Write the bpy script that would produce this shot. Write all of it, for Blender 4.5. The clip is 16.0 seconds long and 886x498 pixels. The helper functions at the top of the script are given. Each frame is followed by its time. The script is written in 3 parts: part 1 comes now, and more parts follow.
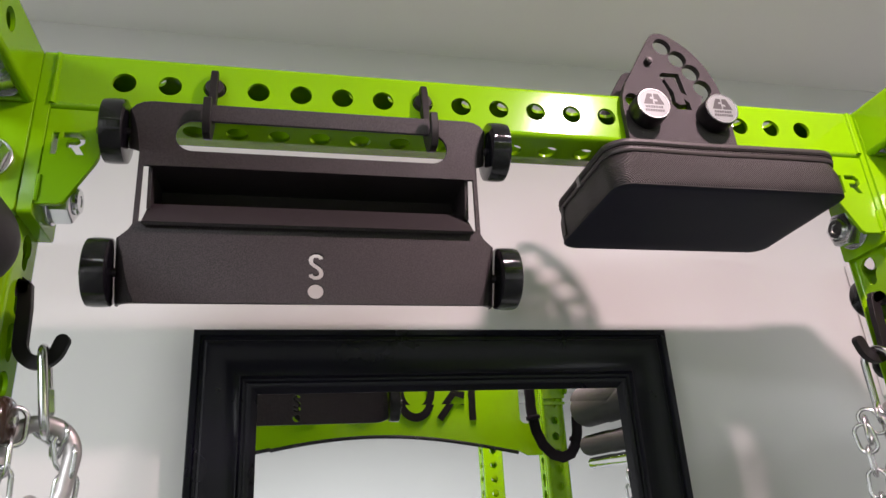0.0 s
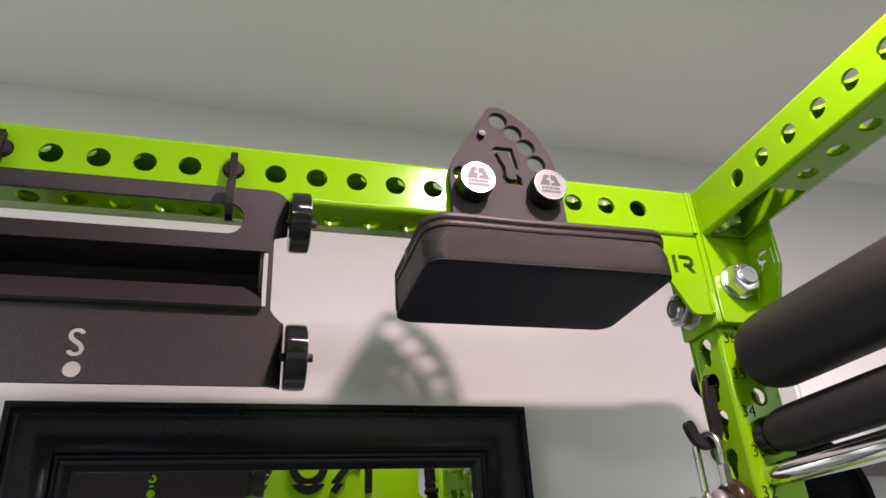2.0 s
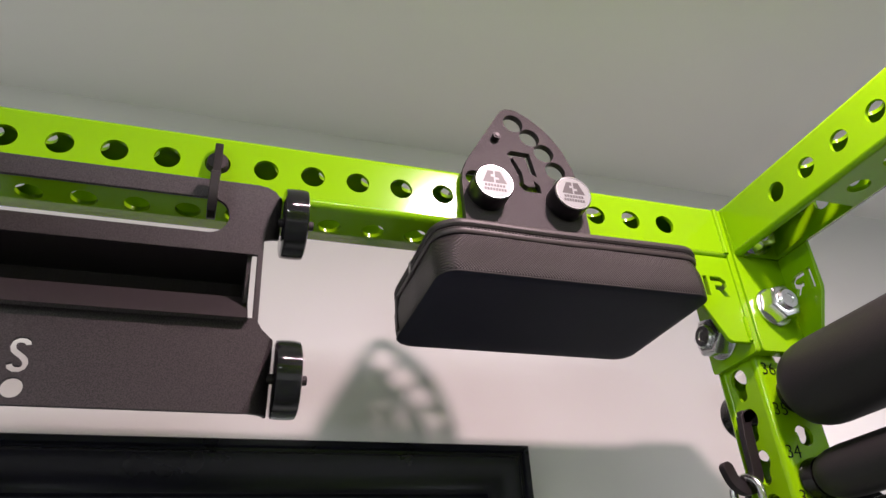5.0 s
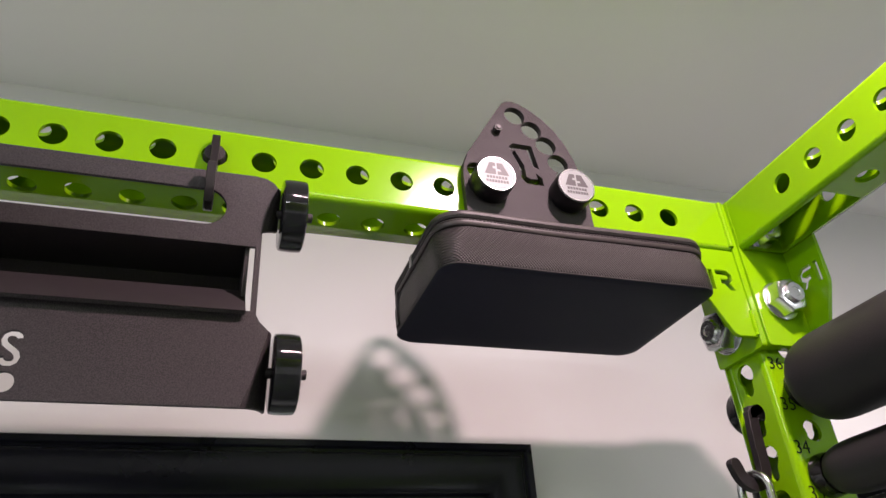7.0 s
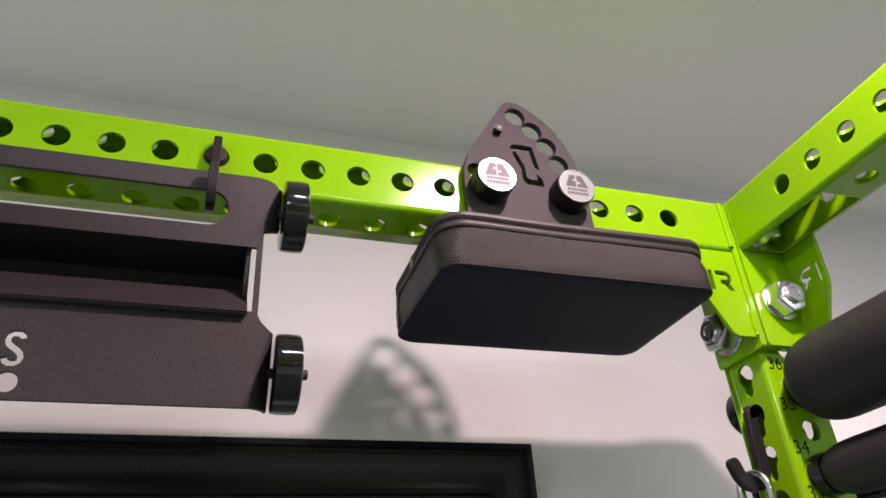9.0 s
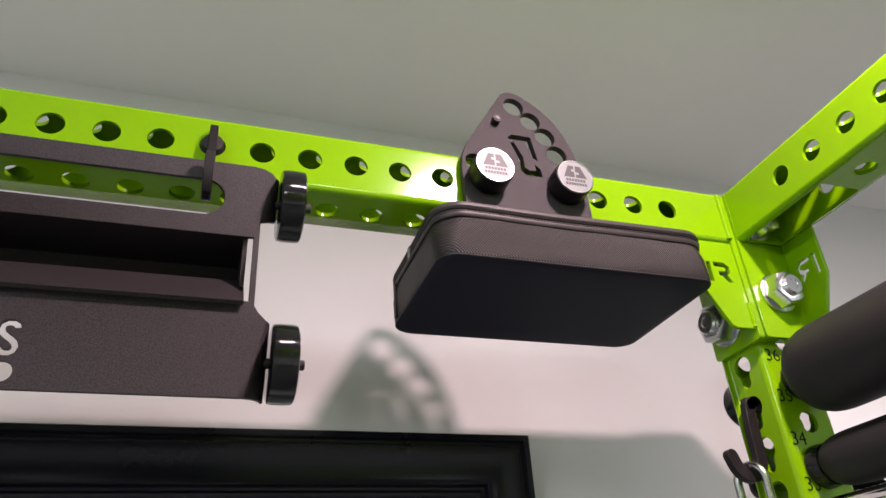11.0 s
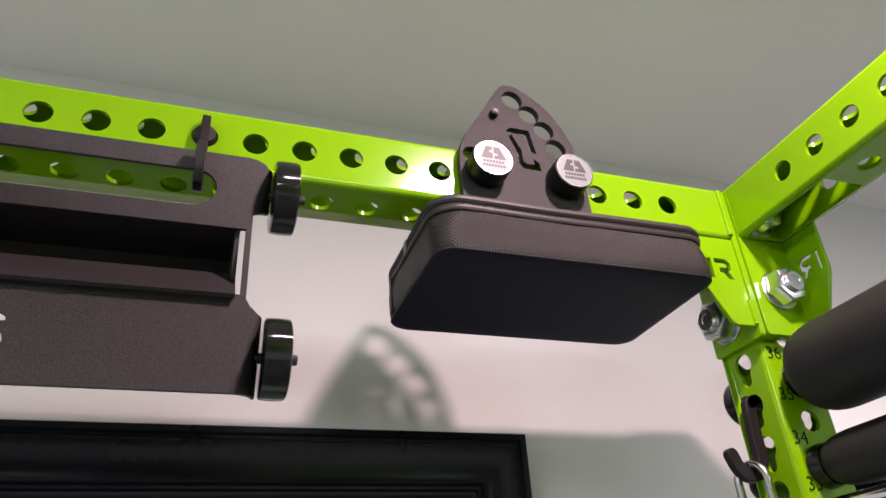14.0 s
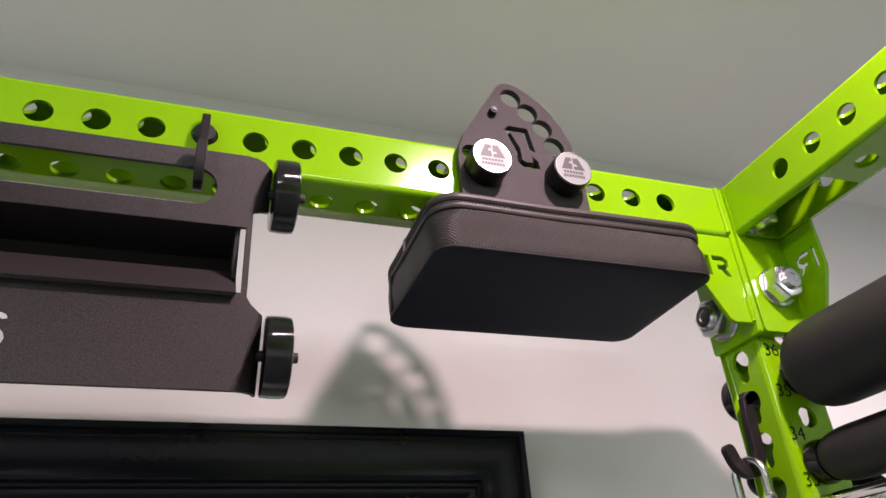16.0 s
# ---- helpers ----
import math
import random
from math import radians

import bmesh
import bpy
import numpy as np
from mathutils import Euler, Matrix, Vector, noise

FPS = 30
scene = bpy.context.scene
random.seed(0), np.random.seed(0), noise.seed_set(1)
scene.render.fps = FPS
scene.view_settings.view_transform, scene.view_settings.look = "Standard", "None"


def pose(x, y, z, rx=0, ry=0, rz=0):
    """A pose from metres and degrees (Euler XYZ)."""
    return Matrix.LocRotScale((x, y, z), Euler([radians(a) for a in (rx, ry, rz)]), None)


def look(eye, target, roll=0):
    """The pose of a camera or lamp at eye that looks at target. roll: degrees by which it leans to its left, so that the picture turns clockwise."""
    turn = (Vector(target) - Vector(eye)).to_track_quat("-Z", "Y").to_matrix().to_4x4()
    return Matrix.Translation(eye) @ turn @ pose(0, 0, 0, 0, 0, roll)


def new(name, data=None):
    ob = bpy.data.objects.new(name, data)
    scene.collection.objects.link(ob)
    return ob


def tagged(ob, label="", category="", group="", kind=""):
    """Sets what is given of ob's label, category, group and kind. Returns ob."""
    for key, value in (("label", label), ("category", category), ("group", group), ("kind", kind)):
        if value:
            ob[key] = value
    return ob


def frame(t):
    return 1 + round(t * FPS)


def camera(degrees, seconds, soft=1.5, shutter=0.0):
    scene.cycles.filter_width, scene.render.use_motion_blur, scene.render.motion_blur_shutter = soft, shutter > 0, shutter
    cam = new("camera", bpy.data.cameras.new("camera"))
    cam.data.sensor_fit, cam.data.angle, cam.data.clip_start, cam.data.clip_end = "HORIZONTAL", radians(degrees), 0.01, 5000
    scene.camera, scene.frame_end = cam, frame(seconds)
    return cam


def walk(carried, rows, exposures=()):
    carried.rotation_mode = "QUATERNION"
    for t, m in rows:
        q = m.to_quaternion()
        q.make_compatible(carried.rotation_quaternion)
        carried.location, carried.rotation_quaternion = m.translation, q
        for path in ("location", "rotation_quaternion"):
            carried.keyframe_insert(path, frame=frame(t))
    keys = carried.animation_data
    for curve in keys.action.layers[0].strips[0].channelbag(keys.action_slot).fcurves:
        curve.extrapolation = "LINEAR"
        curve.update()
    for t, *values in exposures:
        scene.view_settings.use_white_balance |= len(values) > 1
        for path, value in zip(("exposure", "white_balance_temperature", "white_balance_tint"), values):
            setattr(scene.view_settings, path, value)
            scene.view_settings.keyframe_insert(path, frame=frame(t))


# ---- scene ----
cam = camera(63.9, 16.0)
PATH = [
    (0, (0.279, -0.749, 1.728), (0.71, 1.047, 2.497), -3.8),
    (0.5, (0.342, -0.765, 1.743), (0.824, 1.004, 2.543), -4.1),
    (1, (0.394, -0.773, 1.747), (0.909, 0.964, 2.595), -4.3),
    (1.5, (0.44, -0.77, 1.747), (0.966, 0.944, 2.633), -4.2),
    (2, (0.469, -0.767, 1.75), (0.996, 0.934, 2.662), -3.9),
    (2.5, (0.481, -0.739, 1.75), (1.015, 0.947, 2.684), -3.5),
    (3, (0.468, -0.698, 1.763), (1.032, 0.965, 2.721), -3.5),
    (3.5, (0.43, -0.649, 1.772), (1.028, 0.987, 2.755), -3.8),
    (4, (0.44, -0.644, 1.776), (1.045, 0.984, 2.769), -3.8),
    (4.2, (0.452, -0.646, 1.774), (1.055, 0.98, 2.769), -3.9),
    (6.3, (0.457, -0.637, 1.773), (1.052, 0.978, 2.793), -4.3),
    (6.5, (0.457, -0.626, 1.772), (1.056, 0.991, 2.785), -4.3),
    (7, (0.458, -0.627, 1.771), (1.059, 0.988, 2.787), -4.5),
    (7.5, (0.458, -0.628, 1.772), (1.057, 0.988, 2.786), -4.5),
    (8, (0.456, -0.631, 1.773), (1.057, 0.985, 2.786), -4.5),
    (8.5, (0.457, -0.631, 1.771), (1.054, 0.986, 2.785), -4.4),
    (11, (0.458, -0.626, 1.77), (1.066, 0.998, 2.767), -4.4),
    (11.5, (0.463, -0.62, 1.769), (1.074, 1.007, 2.758), -4.4),
    (12, (0.463, -0.616, 1.771), (1.077, 1.011, 2.759), -4.4),
    (12.5, (0.464, -0.609, 1.77), (1.082, 1.014, 2.762), -4.4),
    (13, (0.462, -0.61, 1.772), (1.078, 1.013, 2.765), -4.3),
    (13.5, (0.463, -0.61, 1.772), (1.079, 1.012, 2.767), -4.3),
    (14, (0.463, -0.611, 1.772), (1.08, 1.01, 2.768), -4.3),
    (14.5, (0.464, -0.611, 1.772), (1.084, 1.009, 2.768), -4.3),
    (15, (0.462, -0.609, 1.772), (1.085, 1.011, 2.766), -4.4),
    (15.5, (0.461, -0.61, 1.772), (1.085, 1.012, 2.762), -4.4),
    (16, (0.46, -0.613, 1.771), (1.085, 1.01, 2.761), -4.5),
]
walk(cam, [(t, look(eye, target, roll)) for t, eye, target, roll in PATH])


# ---- light ----
world = bpy.data.worlds.new("room_world")
world.use_nodes = True
world.node_tree.nodes["Background"].inputs[0].default_value = (0.75, 0.8, 0.85, 1)
world.node_tree.nodes["Background"].inputs[1].default_value = 0.15
scene.world = world


def downlight(x, y, watts, size, colour, drop=0.004):
    lamp = bpy.data.lights.new("downlight", "AREA")
    lamp.shape, lamp.size, lamp.energy, lamp.color = "DISK", size, watts, colour
    ob = new("downlight", lamp)
    ob.matrix_world = pose(x, y, CEILING - drop)
    return ob


CEILING = 2.69
WALL_Y = 0.45
WARM = (1.0, 0.720, 0.775)
COOL = (0.935, 0.95, 1.0)
downlight(0.904, -0.578, 26.0, 0.072, WARM, 0.06)
downlight(-1.15, -1.8, 120, 0.9, COOL)
downlight(0.9, -2.8, 88, 0.9, COOL)
downlight(2.7, -2.6, 58, 0.9, COOL)


# ---- materials ----
def material(name, colour, rough=0.5, metal=0.0, vary=0.08, vary_scale=6.0, bump=0.0, bump_scale=300.0, coat=0.0, spec=0.5, rough_vary=0.06):
    m = bpy.data.materials.new(name)
    m.use_nodes = True
    nt = m.node_tree
    p = nt.nodes["Principled BSDF"]
    tex = nt.nodes.new("ShaderNodeTexCoord")
    big = nt.nodes.new("ShaderNodeTexNoise")
    big.inputs["Scale"].default_value, big.inputs["Detail"].default_value = vary_scale, 5.0
    fine = nt.nodes.new("ShaderNodeTexNoise")
    fine.inputs["Scale"].default_value, fine.inputs["Detail"].default_value = bump_scale, 3.0
    ramp = nt.nodes.new("ShaderNodeMixRGB")
    ramp.inputs[1].default_value = (*[c * (1 - vary) for c in colour], 1)
    ramp.inputs[2].default_value = (*[min(1, c * (1 + vary)) for c in colour], 1)
    rr = nt.nodes.new("ShaderNodeMapRange")
    rr.inputs["To Min"].default_value, rr.inputs["To Max"].default_value = max(0, rough - rough_vary), min(1, rough + rough_vary)
    for a, b in ((tex.outputs["Object"], big.inputs["Vector"]), (tex.outputs["Object"], fine.inputs["Vector"]), (big.outputs["Fac"], ramp.inputs[0]),
                 (ramp.outputs[0], p.inputs["Base Color"]), (big.outputs["Fac"], rr.inputs["Value"]), (rr.outputs[0], p.inputs["Roughness"])):
        nt.links.new(a, b)
    p.inputs["Metallic"].default_value = metal
    p.inputs["Specular IOR Level"].default_value = spec
    p.inputs["Coat Weight"].default_value = coat
    p.inputs["Coat Roughness"].default_value = 0.12
    if bump:
        b = nt.nodes.new("ShaderNodeBump")
        b.inputs["Strength"].default_value, b.inputs["Distance"].default_value = bump, 0.001
        nt.links.new(fine.outputs["Fac"], b.inputs["Height"])
        nt.links.new(b.outputs[0], p.inputs["Normal"])
    return m


def speckle(m, scale, low, high):
    """Fine light and dark grains in a textured coat; its glints put into colour."""
    nt = m.node_tree
    p = nt.nodes["Principled BSDF"]
    was = p.inputs["Base Color"].links[0].from_socket
    tex = nt.nodes.new("ShaderNodeTexCoord")
    grain = nt.nodes.new("ShaderNodeTexNoise")
    grain.inputs["Scale"].default_value, grain.inputs["Detail"].default_value = scale, 2.0
    lift = nt.nodes.new("ShaderNodeMapRange")
    lift.inputs["From Min"].default_value, lift.inputs["From Max"].default_value = 0.36, 0.66
    lift.inputs["To Min"].default_value, lift.inputs["To Max"].default_value = low, high
    mix = nt.nodes.new("ShaderNodeVectorMath")
    mix.operation = "SCALE"
    nt.links.new(tex.outputs["Object"], grain.inputs["Vector"])
    nt.links.new(grain.outputs["Fac"], lift.inputs["Value"])
    nt.links.new(was, mix.inputs[0])
    nt.links.new(lift.outputs[0], mix.inputs["Scale"])
    nt.links.new(mix.outputs[0], p.inputs["Base Color"])


def weave(name, colour, rough, period, strength):
    """Woven vinyl: small diamonds as relief."""
    m = material(name, colour, rough, vary=0.12, vary_scale=9, spec=0.32)
    nt = m.node_tree
    p = nt.nodes["Principled BSDF"]
    tex = nt.nodes.new("ShaderNodeTexCoord")
    sep = nt.nodes.new("ShaderNodeSeparateXYZ")
    nt.links.new(tex.outputs["Object"], sep.inputs[0])

    def op(kind, a, b):
        n = nt.nodes.new("ShaderNodeMath")
        n.operation = kind
        for i, v in enumerate((a, b)):
            if v is None:
                continue
            if isinstance(v, (int, float)):
                n.inputs[i].default_value = v
            else:
                nt.links.new(v, n.inputs[i])
        return n.outputs[0]
    k = 2 * math.pi / period
    along = op("ADD", sep.outputs[0], sep.outputs[1])
    one = op("SINE", op("MULTIPLY", along, k), None)
    two = op("SINE", op("MULTIPLY", sep.outputs[2], k), None)
    b = nt.nodes.new("ShaderNodeBump")
    b.inputs["Strength"].default_value, b.inputs["Distance"].default_value = strength, 0.00035
    knit = op("MULTIPLY", one, two)
    nt.links.new(knit, b.inputs["Height"])
    # the shade in the pits between the threads is put into the colour
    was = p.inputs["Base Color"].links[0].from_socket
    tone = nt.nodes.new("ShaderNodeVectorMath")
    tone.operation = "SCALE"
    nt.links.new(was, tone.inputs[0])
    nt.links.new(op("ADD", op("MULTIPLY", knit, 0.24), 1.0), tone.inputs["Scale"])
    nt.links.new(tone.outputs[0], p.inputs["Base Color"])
    nt.links.new(b.outputs[0], p.inputs["Normal"])
    return m


def turned(m, period, depth):
    """Fine grooves from turning, round an axis along x."""
    nt = m.node_tree
    tex, sep = nt.nodes.new("ShaderNodeTexCoord"), nt.nodes.new("ShaderNodeSeparateXYZ")
    mul, sine = nt.nodes.new("ShaderNodeMath"), nt.nodes.new("ShaderNodeMath")
    mul.operation, sine.operation = "MULTIPLY", "SINE"
    mul.inputs[1].default_value = 2 * math.pi / period
    b = nt.nodes.new("ShaderNodeBump")
    b.inputs["Strength"].default_value, b.inputs["Distance"].default_value = 1.0, depth
    for u, v in ((tex.outputs["Object"], sep.inputs[0]), (sep.outputs[0], mul.inputs[0]), (mul.outputs[0], sine.inputs[0]), (sine.outputs[0], b.inputs["Height"]), (b.outputs[0], nt.nodes["Principled BSDF"].inputs["Normal"])):
        nt.links.new(u, v)


LIME = material("lime_powder_coat", (0.174, 0.368, 0.0015), 0.15, vary=0.03, bump=0.06, bump_scale=220, coat=0.06, spec=0.30, rough_vary=0.03)
BLACK = material("black_textured_powder_coat", (0.0238, 0.0192, 0.0212), 0.48, spec=0.28, vary=0.15, bump=0.6, bump_scale=1500)
speckle(BLACK, 880, 0.48, 1.70)
# the black coat on the hooks, with their shade put into a darker colour
HOOK = material("smooth_black_coat_shaded", (0.0100, 0.0080, 0.0088), 0.50, spec=0.25, vary=0.15, bump=0.3, bump_scale=900)
KNOB = material("black_anodised_metal", (0.0045, 0.0040, 0.0050), 0.30, spec=0.40, vary=0.15, bump=0.05)
SATIN = material("black_satin_paint", (0.0042, 0.0042, 0.0092), 0.29, spec=0.26, vary=0.2, vary_scale=14, bump=0.02, bump_scale=60)
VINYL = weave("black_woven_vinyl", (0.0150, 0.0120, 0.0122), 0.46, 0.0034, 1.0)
NEOPRENE = material("black_smooth_vinyl", (0.0128, 0.0122, 0.0225), 0.6, spec=0.16, vary=0.12, bump=0.1, bump_scale=500)
LEATHER = material("black_piping_vinyl", (0.029, 0.0235, 0.0238), 0.50, spec=0.38, vary=0.2, vary_scale=40, bump=0.3, bump_scale=250)
FOAM = material("black_foam", (0.0105, 0.0093, 0.0102), 0.58, spec=0.4, vary=0.15, vary_scale=12, bump=0.35, bump_scale=700)
RUBBER = material("black_rubber", (0.006, 0.006, 0.0065), 0.26, spec=0.35, vary=0.25, vary_scale=30, bump=0.1, bump_scale=150)
CHROME = material("polished_chrome", (0.72, 0.72, 0.72), 0.10, 1.0, vary=0.05)
ZINC = material("zinc_plated_steel", (0.66, 0.67, 0.68), 0.24, 1.0, vary=0.10, vary_scale=60, bump=0.08, bump_scale=300)
GALV = material("galvanised_steel", (0.44, 0.425, 0.42), 0.48, 0.85, vary=0.20, vary_scale=50, bump=0.25, bump_scale=180)
BRUSHED = material("brushed_steel", (0.150, 0.162, 0.160), 0.58, 0.75, vary=0.06, vary_scale=40)
TYRE = material("glossy_black_tyre", (0.006, 0.006, 0.008), 0.10, spec=0.5, vary=0.25, vary_scale=30, rough_vary=0.05)
turned(TYRE, 0.0013, 0.00006)
DISC = material("matt_black_disc", (0.0015, 0.0015, 0.0016), 0.6, spec=0.04, vary=0.2, bump=0.1)
WEBBING = material("black_webbing", (0.010, 0.0085, 0.011), 0.85, spec=0.1, vary=0.2, vary_scale=40, bump=0.3, bump_scale=900)
BRONZE = material("dark_brown_rubber", (0.030, 0.017, 0.011), 0.20, vary=0.3, vary_scale=30)
GREYPLASTIC = material("grey_plastic", (0.09, 0.08, 0.08), 0.5, vary=0.1, bump=0.1)
DARKSTEEL = material("dark_steel", (0.20, 0.19, 0.19), 0.4, 0.9, vary=0.1)
INK = material("black_print", (0.003, 0.003, 0.003), 0.7, spec=0.1)
GREYINK = material("dark_grey_etching", (0.012, 0.012, 0.012), 0.5)
WALL = material("wall_paint", (0.62, 0.615, 0.60), 0.75, vary=0.02, vary_scale=2.5, bump=0.12, bump_scale=160)
CEIL = material("ceiling_paint", (0.80, 0.795, 0.77), 0.85, vary=0.025, vary_scale=2.0, bump=0.15, bump_scale=140)
FLOOR = material("grey_rubber_floor", (0.07, 0.068, 0.068), 0.7, vary=0.2, bump=0.4, bump_scale=200)
WHITE = material("white_plastic", (0.80, 0.80, 0.79), 0.35, vary=0.02)
THREAD = material("black_thread", (0.008, 0.008, 0.008), 0.7)
MIRROR = material("mirror_glass", (0.90, 0.92, 0.91), 0.0, 1.0, vary=0.0, rough_vary=0.0)


# ---- builders ----
def finish(name, bm, mat):
    me = bpy.data.meshes.new(name)
    bmesh.ops.recalc_face_normals(bm, faces=bm.faces)
    bm.to_mesh(me)
    bm.free()
    for p in me.polygons:
        p.use_smooth = True
    me.set_sharp_from_angle(angle=radians(32))
    me.materials.append(mat)
    return new(name, me)


def part(name, bm, mat, parent, label=""):
    ob = finish(name, bm, mat)
    ob.parent = parent
    ob.matrix_parent_inverse = world_of(parent).inverted()
    return tagged(ob, label)


def world_of(ob):
    m = ob.matrix_basis.copy()
    if ob.parent:
        m = world_of(ob.parent) @ ob.matrix_parent_inverse @ m
    return m


def thing(name, place, label, category, group="", kind=""):
    ob = new(name)
    ob.empty_display_size = 0.05
    ob.matrix_basis = pose(*place)
    return tagged(ob, label, category, group, kind)


def join(bm, other, m=None):
    if m is not None:
        bmesh.ops.transform(other, matrix=m, verts=other.verts)
    me = bpy.data.meshes.new("temp")
    other.to_mesh(me)
    other.free()
    bm.from_mesh(me)
    bpy.data.meshes.remove(me)


def circle(x, y, r, n=28):
    return [(x + r * math.cos(2 * math.pi * i / n), y + r * math.sin(2 * math.pi * i / n)) for i in range(n)]


def rounded(x0, y0, x1, y1, r, n=6):
    out = []
    for cx, cy, a in ((x1 - r, y1 - r, 0), (x0 + r, y1 - r, 90), (x0 + r, y0 + r, 180), (x1 - r, y0 + r, 270)):
        for i in range(n + 1):
            t = radians(a + 90 * i / n)
            out.append((cx + r * math.cos(t), cy + r * math.sin(t)))
    return out


def stroke(path, width, cap=False):
    """A flat stroke of even width along a polyline, as a closed outline."""
    left, right = [], []
    for i, p in enumerate(path):
        a, b = path[max(0, i - 1)], path[min(len(path) - 1, i + 1)]
        d = Vector((b[0] - a[0], b[1] - a[1])).normalized()
        left.append((p[0] - d.y * width / 2, p[1] + d.x * width / 2))
        right.append((p[0] + d.y * width / 2, p[1] - d.x * width / 2))
    if cap:
        end, r = path[-1], width / 2
        base = math.atan2(left[-1][1] - end[1], left[-1][0] - end[0])
        left += [(end[0] + r * math.cos(base - math.pi * k / 8), end[1] + r * math.sin(base - math.pi * k / 8)) for k in range(1, 8)]
    return left + right[::-1]


def beads(centres, r, n=24):
    """The outline of a row of overlapping round holes."""
    def outside(p, skip):
        return all((p[0] - c[0]) ** 2 + (p[1] - c[1]) ** 2 > (r * 0.999) ** 2 for k, c in enumerate(centres) if k != skip)
    up, down = [], []
    for k, c in enumerate(centres):
        a, b = centres[max(0, k - 1)], centres[min(len(centres) - 1, k + 1)]
        base = math.atan2(b[1] - a[1], b[0] - a[0])
        ring = [(base + math.pi - 2 * math.pi * i / (2 * n)) for i in range(2 * n)]
        for i, t in enumerate(ring):
            p = (c[0] + r * math.cos(t), c[1] + r * math.sin(t))
            if outside(p, k):
                (up if i < n else down).append((k, i, p))
    down.sort(key=lambda q: (-q[0], q[1]))
    return [q[2] for q in up] + [q[2] for q in down]


def plate(bm, outer, holes, w0, w1, m, bevel=0.0):
    """A plate in its own u, v with cut-outs, from w0 to w1, put at m."""
    t = bmesh.new()
    edges = []
    for loop in (outer, *holes):
        vs = [t.verts.new((x, y, w0)) for x, y in loop]
        edges += [t.edges.new((vs[i - 1], vs[i])) for i in range(len(vs))]
    bmesh.ops.triangle_fill(t, use_beauty=True, edges=edges)
    up = bmesh.ops.extrude_face_region(t, geom=t.faces[:])
    bmesh.ops.translate(t, vec=(0, 0, w1 - w0), verts=[g for g in up["geom"] if isinstance(g, bmesh.types.BMVert)])
    bmesh.ops.recalc_face_normals(t, faces=t.faces)
    if bevel:
        sharp = [e for e in t.edges if len(e.link_faces) == 2 and e.calc_face_angle() > 1.2 and abs(e.verts[0].co.z - e.verts[1].co.z) < 1e-6]
        bmesh.ops.bevel(t, geom=sharp, offset=bevel, segments=1, affect="EDGES", clamp_overlap=True)
    join(bm, t, m)


XZ = Matrix(((1, 0, 0, 0), (0, 0, 1, 0), (0, 1, 0, 0), (0, 0, 0, 1)))   # u, v, w -> x, z, y
YZ = Matrix(((0, 0, 1, 0), (1, 0, 0, 0), (0, 1, 0, 0), (0, 0, 0, 1)))   # u, v, w -> y, z, x
XY = Matrix.Identity(4)


def box(bm, x0, x1, y0, y1, z0, z1, bevel=0.0):
    t = bmesh.new()
    bmesh.ops.create_cube(t, size=1)
    for v in t.verts:
        v.co = Vector(((x0 + x1) / 2 + v.co.x * (x1 - x0), (y0 + y1) / 2 + v.co.y * (y1 - y0), (z0 + z1) / 2 + v.co.z * (z1 - z0)))
    if bevel:
        bmesh.ops.bevel(t, geom=t.edges[:], offset=bevel, segments=3, profile=0.6, affect="EDGES")
    join(bm, t)


def lathe(bm, profile, m, n=32):
    """Turns (radius, height) pairs round z, put at m."""
    t = bmesh.new()
    rings = [[t.verts.new((r * math.cos(2 * math.pi * i / n), r * math.sin(2 * math.pi * i / n), h)) for i in range(n)] for r, h in profile]
    for a, b in zip(rings, rings[1:]):
        for i in range(n):
            t.faces.new((a[i - 1], a[i], b[i], b[i - 1]))
    t.faces.new(rings[0]), t.faces.new(rings[-1])
    join(bm, t, m)


def sweep(bm, pts, r, n=10, closed=False, squash=1.0, wobble=0.0):
    """A round bar along points."""
    pts = [Vector(p) for p in pts]
    t = bmesh.new()
    rings, side = [], None
    for i, p in enumerate(pts):
        a = pts[i - 1] if (closed or i) else p
        b = pts[(i + 1) % len(pts)] if (closed or i < len(pts) - 1) else p
        d = (b - a).normalized()
        if side is None:
            side = d.orthogonal().normalized()
        side = (side - d * side.dot(d)).normalized()
        other = d.cross(side)
        k = r * (1 + wobble * (noise.noise(p * 260)))
        rings.append([t.verts.new(p + k * (math.cos(2 * math.pi * j / n) * side + squash * math.sin(2 * math.pi * j / n) * other)) for j in range(n)])
    for i in range(len(rings) - (0 if closed else 1)):
        a, b = rings[i], rings[(i + 1) % len(rings)]
        for j in range(n):
            t.faces.new((a[j - 1], a[j], b[j], b[j - 1]))
    if not closed:
        t.faces.new(rings[0]), t.faces.new(rings[-1])
    join(bm, t)


AXIS_X = pose(0, 0, 0, 0, 90, 0)      # lathe height -> +x
AXIS_Y = pose(0, 0, 0, -90, 0, 0)     # lathe height -> +y
HALF, SKIN, STEP = 0.0381, 0.0048, 0.0508


def keyhole(u, v):
    pts = []
    for i in range(25):
        a = radians(-50 + 280 * i / 24)
        pts.append((u + 0.0138 * math.cos(a), v + 0.003 + 0.0138 * math.sin(a)))
    for i in range(13):
        a = radians(165 + 210 * i / 12)
        pts.append((u + 0.0078 * math.cos(a), v - 0.0165 + 0.0078 * math.sin(a)))
    return pts


